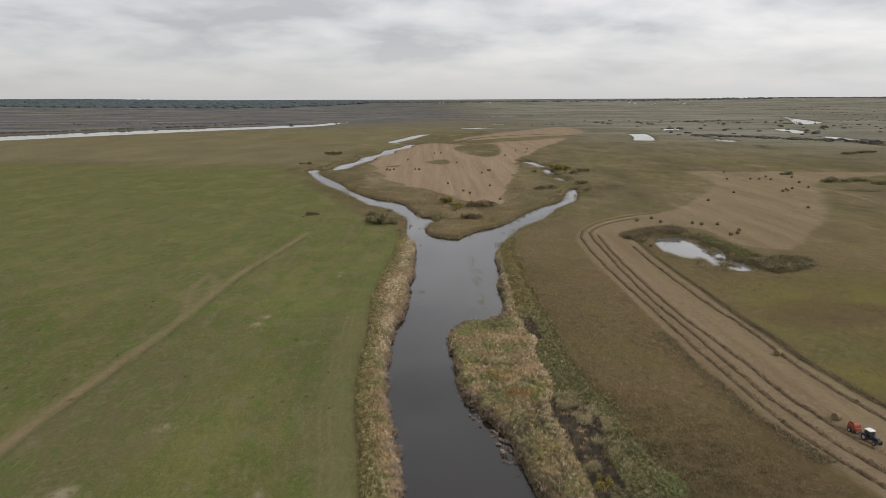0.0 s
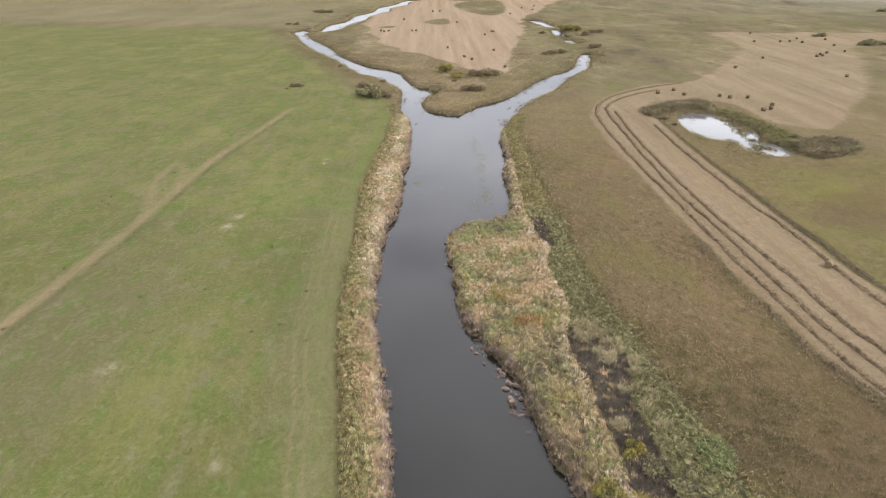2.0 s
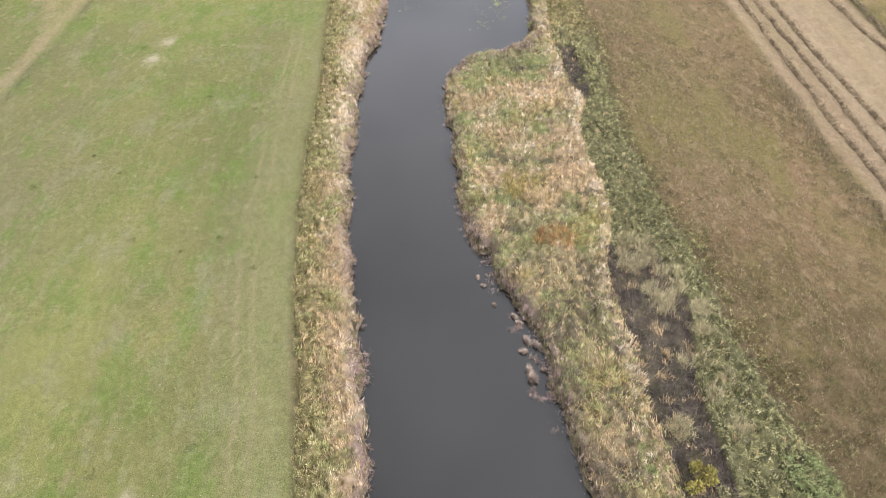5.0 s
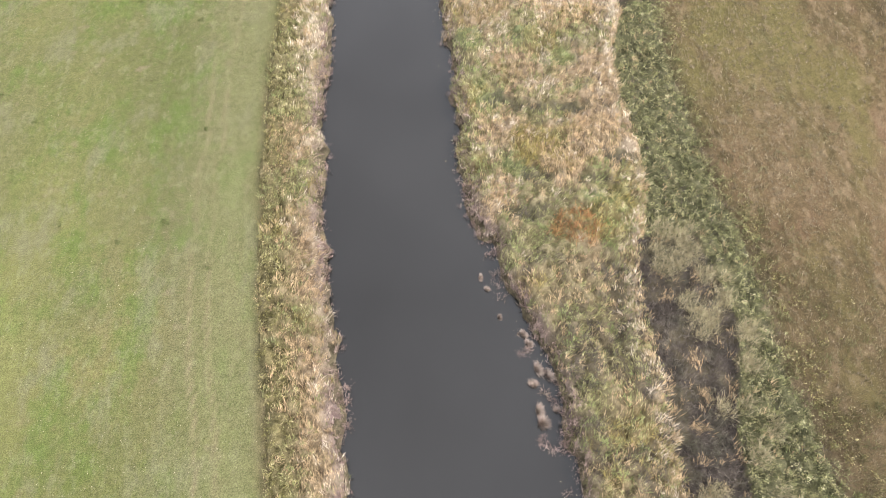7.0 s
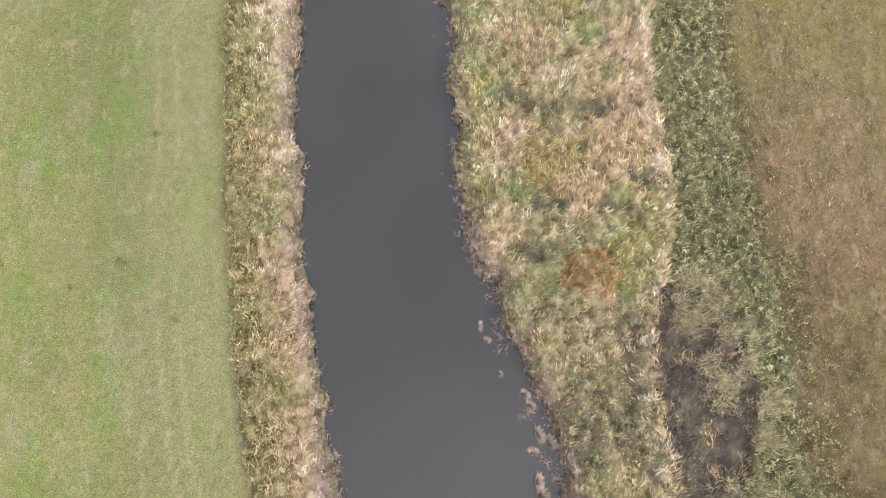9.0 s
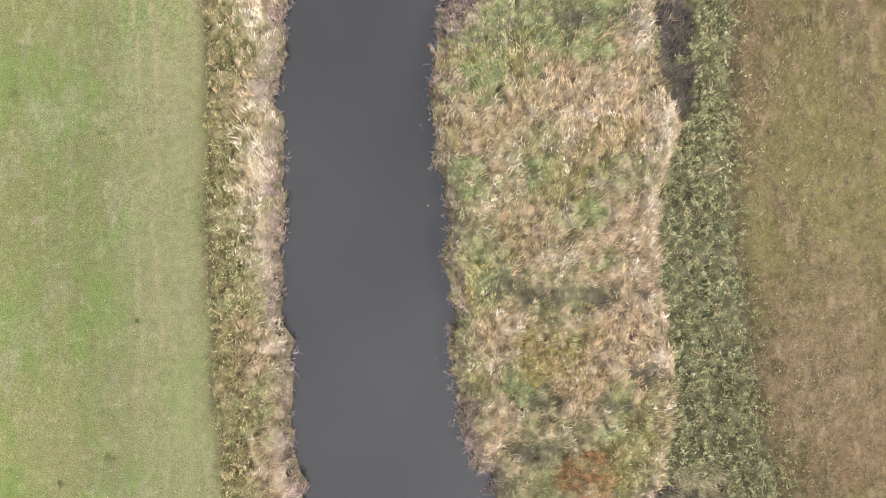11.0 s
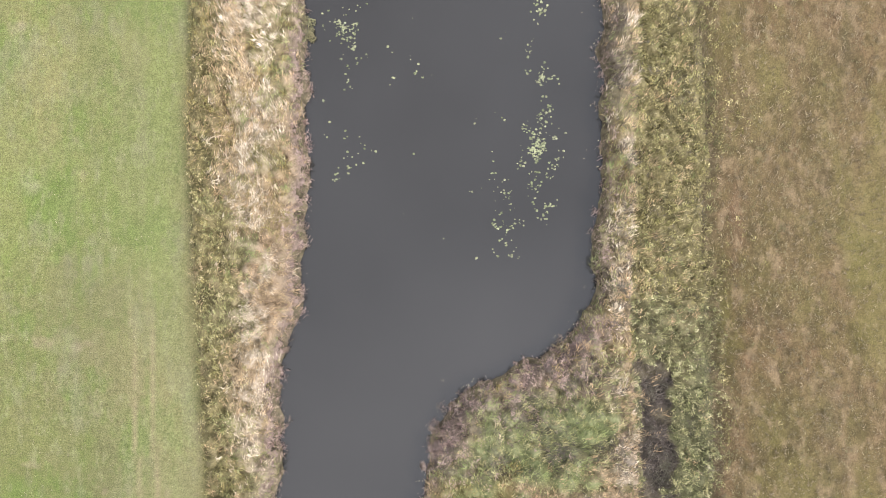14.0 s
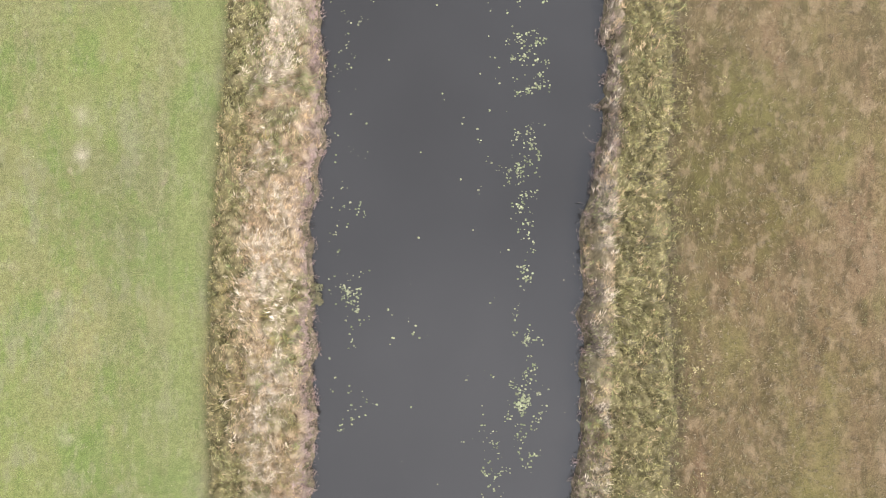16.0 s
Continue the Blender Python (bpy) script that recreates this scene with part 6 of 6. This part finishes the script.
def bush(name, label, material, height, spread, count, size, m, seed, category="bush", group="bushes"):
    """A many-stemmed shrub: tapered stems with side limbs, and a ragged crown of leaves in clumps."""
    r = np.random.default_rng(seed)
    t = thing(name, label, category, group, m)
    bm, tips = bmesh.new(), []
    for i in range(7):
        a = i * 2.4 + r.uniform(-0.4, 0.4)
        out = spread * r.uniform(0.25, 0.8)
        top = Vector((math.cos(a) * out, math.sin(a) * out, height * r.uniform(0.6, 0.92)))
        knee = Vector((top.x * 0.35, top.y * 0.35, top.z * 0.5))
        add_rod(bm, (top.x * 0.08, top.y * 0.08, -0.1), knee, 0.035 * height, 0.022 * height, 5)
        add_rod(bm, knee, top, 0.022 * height, 0.008 * height, 5)
        tips += [top, knee.lerp(top, 0.5)]
        for j in range(2):
            side = knee.lerp(top, r.uniform(0.3, 0.8)) + Vector((r.normal() * 0.3 * spread, r.normal() * 0.3 * spread, 0.12 * height))
            add_rod(bm, knee.lerp(top, 0.4), side, 0.012 * height, 0.005 * height, 4)
            tips.append(side)
    part("stems", bm, BARK, t)
    n = count
    lobes = np.stack([r.normal(0, 0.42, 11) * spread, r.normal(0, 0.42, 11) * spread, r.uniform(0.22, 0.72, 11) * height], 1)
    pick = r.integers(0, 11, n)
    v = r.normal(0, 1, (n, 3))
    v /= np.linalg.norm(v, axis=1)[:, None]
    c = lobes[pick] + v * r.uniform(0.55, 1.0, n)[:, None] * np.array([0.42 * spread, 0.42 * spread, 0.28 * height])
    low = c[:, 2] < 0.05 * height
    c[low, 2] = 0.05 * height + r.uniform(0, 0.25, low.sum()) * height
    co, tri = quads_at(c, size * r.uniform(0.6, 1.4, n), 0.9)
    crown = new("crown", soft_mesh("crown", co, tri, material))
    crown.parent = t
    return t


def place(b, spots):
    for i, (bx, by, k, stretch) in enumerate(spots):
        copy_thing(b, pose(bx, by, height_at(bx, by) - 0.05, 0, 0, 67 * i % 360) @ Matrix.Diagonal((k * stretch, k * stretch, k, 1)))


yellow = bush("yellow_bush", "small yellowing willow bush in the ditch", GOLD, 2.3, 1.4, 1500, 0.13, pose(24.9, 86.2, -0.2), 3)
green = bush("willow_bush", "grey-green willow bush among the weeds", WILLOW, 2.0, 1.6, 1200, 0.13, pose(26.2, 83.6, -0.3), 4)
place(green, [(-23, 297, 3.0, 1.0), (-27, 301, 1.7, 1.3), (-18, 299, 1.4, 1.3), (2.5, 302, 1.6, 1.0), (29, 79.5, 1.0, 1.2), (262, 481, 1.5, 1.5), (257, 480, 0.9, 1.5), (264, 436, 1.6, 1.6), (270, 440, 1.9, 1.6),
              (276, 436, 1.3, 1.5), (286, 442, 1.6, 1.5), (291, 440, 1.2, 1.5), (291, 424, 1.5, 1.8), (300, 426, 1.7, 1.8), (412, 655, 1.4, 1.9), (422, 660, 1.4, 1.9), (438, 672, 1.6, 2.2), (450, 676, 1.4, 2.2), (702, 1190, 4.2, 1.0),
              (103, 270, 0.7, 1.6), (110, 250, 0.6, 1.8), (109, 246, 0.5, 1.8), (127, 215, 0.9, 1.6), (122, 212, 0.9, 1.6), (95.1, 245.4, 0.5, 1.3)])
brown = bush("brown_bush", "brown half-bare autumn bush by the water", SCRUB, 2.0, 1.9, 1000, 0.15, pose(-27, 318, -0.05), 5)
place(brown, [(-29, 320, 1.3, 1.3), (-23, 314, 1.1, 1.4), (-20.5, 330, 0.7, 1.4), (-16, 296, 1.0, 1.3), (23, 345, 1.6, 1.5), (27, 344, 1.9, 1.5), (31, 346, 1.5, 1.5), (17, 309, 1.5, 1.6),
              (22, 309, 1.3, 1.7), (12, 330, 0.6, 1.4), (71, 413, 1.3, 1.8), (76, 416, 1.2, 1.7), (66, 410, 1.0, 1.6), (98, 434, 1.5, 1.6), (102, 437, 1.2, 1.5), (97, 404, 1.0, 1.6), (107, 497, 1.5, 1.6),
              (115, 511, 1.4, 1.7), (121, 514, 1.2, 1.6), (80, 509, 1.0, 1.7)])
place(brown, [(-100, 688, 1.8, 1.8), (-106, 690, 1.5, 1.6), (-94, 690, 1.5, 1.6), (-105, 583, 1.0, 2.0), (-112, 585, 0.8, 2.0),
              (-59, 322, 0.9, 1.5), (-56.5, 322, 0.8, 1.4), (-61, 315, 0.4, 1.0), (80, 260, 1.0, 1.3), (83, 253.5, 0.9, 1.2), (84, 246, 0.6, 1.2), (86, 266, 0.9, 1.5), (91, 270, 0.9, 1.6), (95, 273.5, 1.0, 1.7),
              (99, 274, 0.9, 1.7), (103, 273.5, 0.9, 1.6), (111, 209.5, 0.9, 1.7), (115.5, 209.5, 1.0, 1.7), (119, 212, 0.8, 1.7), (116.5, 228, 0.6, 1.8), (113, 222, 0.6, 1.8), (110, 217, 0.5, 1.6), (121, 222, 0.5, 1.6)])
place(green, [(-6.5, 192.1, 0.42, 1.5)])
place(yellow, [(-12.7, 192.6, 0.4, 1.0), (20.2, 79.6, 0.9, 1.5), (21.6, 78.6, 0.8, 1.5), (8, 357, 1.9, 1.6), (100, 528, 2.2, 1.8), (106, 522, 2.0, 1.6), (14, 340, 1.3, 2.0)])


def far_scrub(name, spots, low, high, material, label, category):
    """Far woods and hedges: ragged low-sided crowns standing in belts."""
    co, tri, base = [], [], 0
    ring = np.arange(6) * np.pi / 3
    for x, y in spots:
        h = rng.uniform(low, high)
        w = h * rng.uniform(1.0, 2.6)
        z = float(50.0 * np.clip((math.hypot(x, y) - 2300) / 2550, 0, 1.02) ** 2) - 0.4
        rr = w * rng.uniform(0.7, 1.2, (2, 6))
        a = [np.stack([x + rr[0] * np.cos(ring), y + rr[0] * np.sin(ring), np.full(6, z)], 1),
             np.stack([x + rr[1] * np.cos(ring), y + rr[1] * np.sin(ring), z + h * rng.uniform(0.45, 0.75, 6)], 1),
             np.array([[x + rng.normal(0, 0.1 * w), y, z + h]])]
        co.append(np.concatenate(a))
        for i in range(6):
            j = (i + 1) % 6
            tri += [(base + i, base + j, base + 6 + j), (base + i, base + 6 + j, base + 6 + i), (base + 6 + i, base + 6 + j, base + 12)]
        base += 13
    ob = new(name, soft_mesh(name, np.concatenate(co), np.array(tri), material))
    ob.data.polygons.foreach_set("use_smooth", np.ones(len(tri), bool))
    return tagged(ob, label, category, kind="stuff")


spots = [(rng.uniform(-3300, -280), 4420 - 1000 * rng.random() ** 1.6) for _ in range(3000)]
spots = [s for s in spots if s[0] < -280 - 0.5 * (4420 - s[1])]
far_scrub("far_pine_forest", spots, 11, 13, HAZY_PINE, "dark pine forest along the horizon, blued by painted haze", "forest")
spots = [(rng.uniform(-3400, 3400), rng.uniform(4300, 4480)) for _ in range(1500)]
far_scrub("far_tree_line", spots, 4, 8, MISTY, "thin far line of trees on the horizon, paled by painted haze", "trees")
spots = []
for _ in range(90):
    cx, cy, slant = rng.uniform(-2600, 2800), 1450 + 2800 * rng.random() ** 1.4, rng.normal(0, 0.35)
    spread = rng.uniform(15, 160)
    for u in rng.normal(0, spread, int(spread / 3.5)):
        spots.append((cx + u, cy + slant * u + rng.normal(0, 14)))
spots = [s for s in spots if abs(s[0]) < 0.9 * s[1]]
far_scrub("far_hedges", spots, 0.8, 2.2, HEDGE, "far belts of scrub across the flood plain", "scrub")
spots = [(-775 + 400 * u + rng.normal(0, 6), 1115 + 440 * u + rng.normal(0, 6)) for u in rng.uniform(-0.3, 1, 200)]
spots += [(390 + rng.normal(0, 12) + 190 * u, 1010 - 190 * u + rng.normal(0, 8)) for u in rng.uniform(0, 1, 110)]
spots += [(rng.uniform(380, 900), rng.uniform(1000, 1700)) for _ in range(90)]
far_scrub("riverside_scrub", spots, 1.4, 3.6, HEDGE, "scattered willow scrub beside the far river", "scrub")


def far_house(m):
    t = thing("house", "far whitewashed house with a grey roof", "house", "far village", m)
    bm = bmesh.new()
    add_box(bm, (0, 0, 2.5), (18, 9, 5.6))
    part("wall", bm, LIME, t)
    bm = bmesh.new()
    for s in (-1, 1):
        add_box(bm, (0, s * 2.5, 6.9), (19, 6.4, 0.4), turn=Matrix.Rotation(s * -0.56, 4, "X"))
    part("roof", bm, ROOFING, t)
    for i in range(3):
        bm = bmesh.new()
        add_box(bm, (-5 + 5 * i, -4.52, 2.8), (1.4, 0.1, 1.5))
        part("window", bm, PANE, t)
    return t


def rise(x, y):
    return 50.0 * min(max((math.hypot(x, y) - 2300) / 2550, 0), 1.02) ** 2


house = far_house(pose(1180, 3900, rise(1180, 3900), 0, 0, 8))
for i in range(9):
    hx, hy = 1120 + 52 * i + 20 * math.sin(3 * i), 3850 + 160 * math.sin(2.1 * i)
    copy_thing(house, pose(hx, hy, rise(hx, hy), 0, 0, 40 * i % 180) @ Matrix.Diagonal((0.6 + 0.3 * (i % 3), 0.6, 0.6 + 0.2 * (i % 2), 1)))
for hx, hy in ((60, 4250), (85, 4270), (2230, 4020), (1480, 4100), (380, 4300)):
    copy_thing(house, pose(hx, hy, rise(hx, hy), 0, 0, hx % 90) @ Matrix.Scale(0.6, 4))
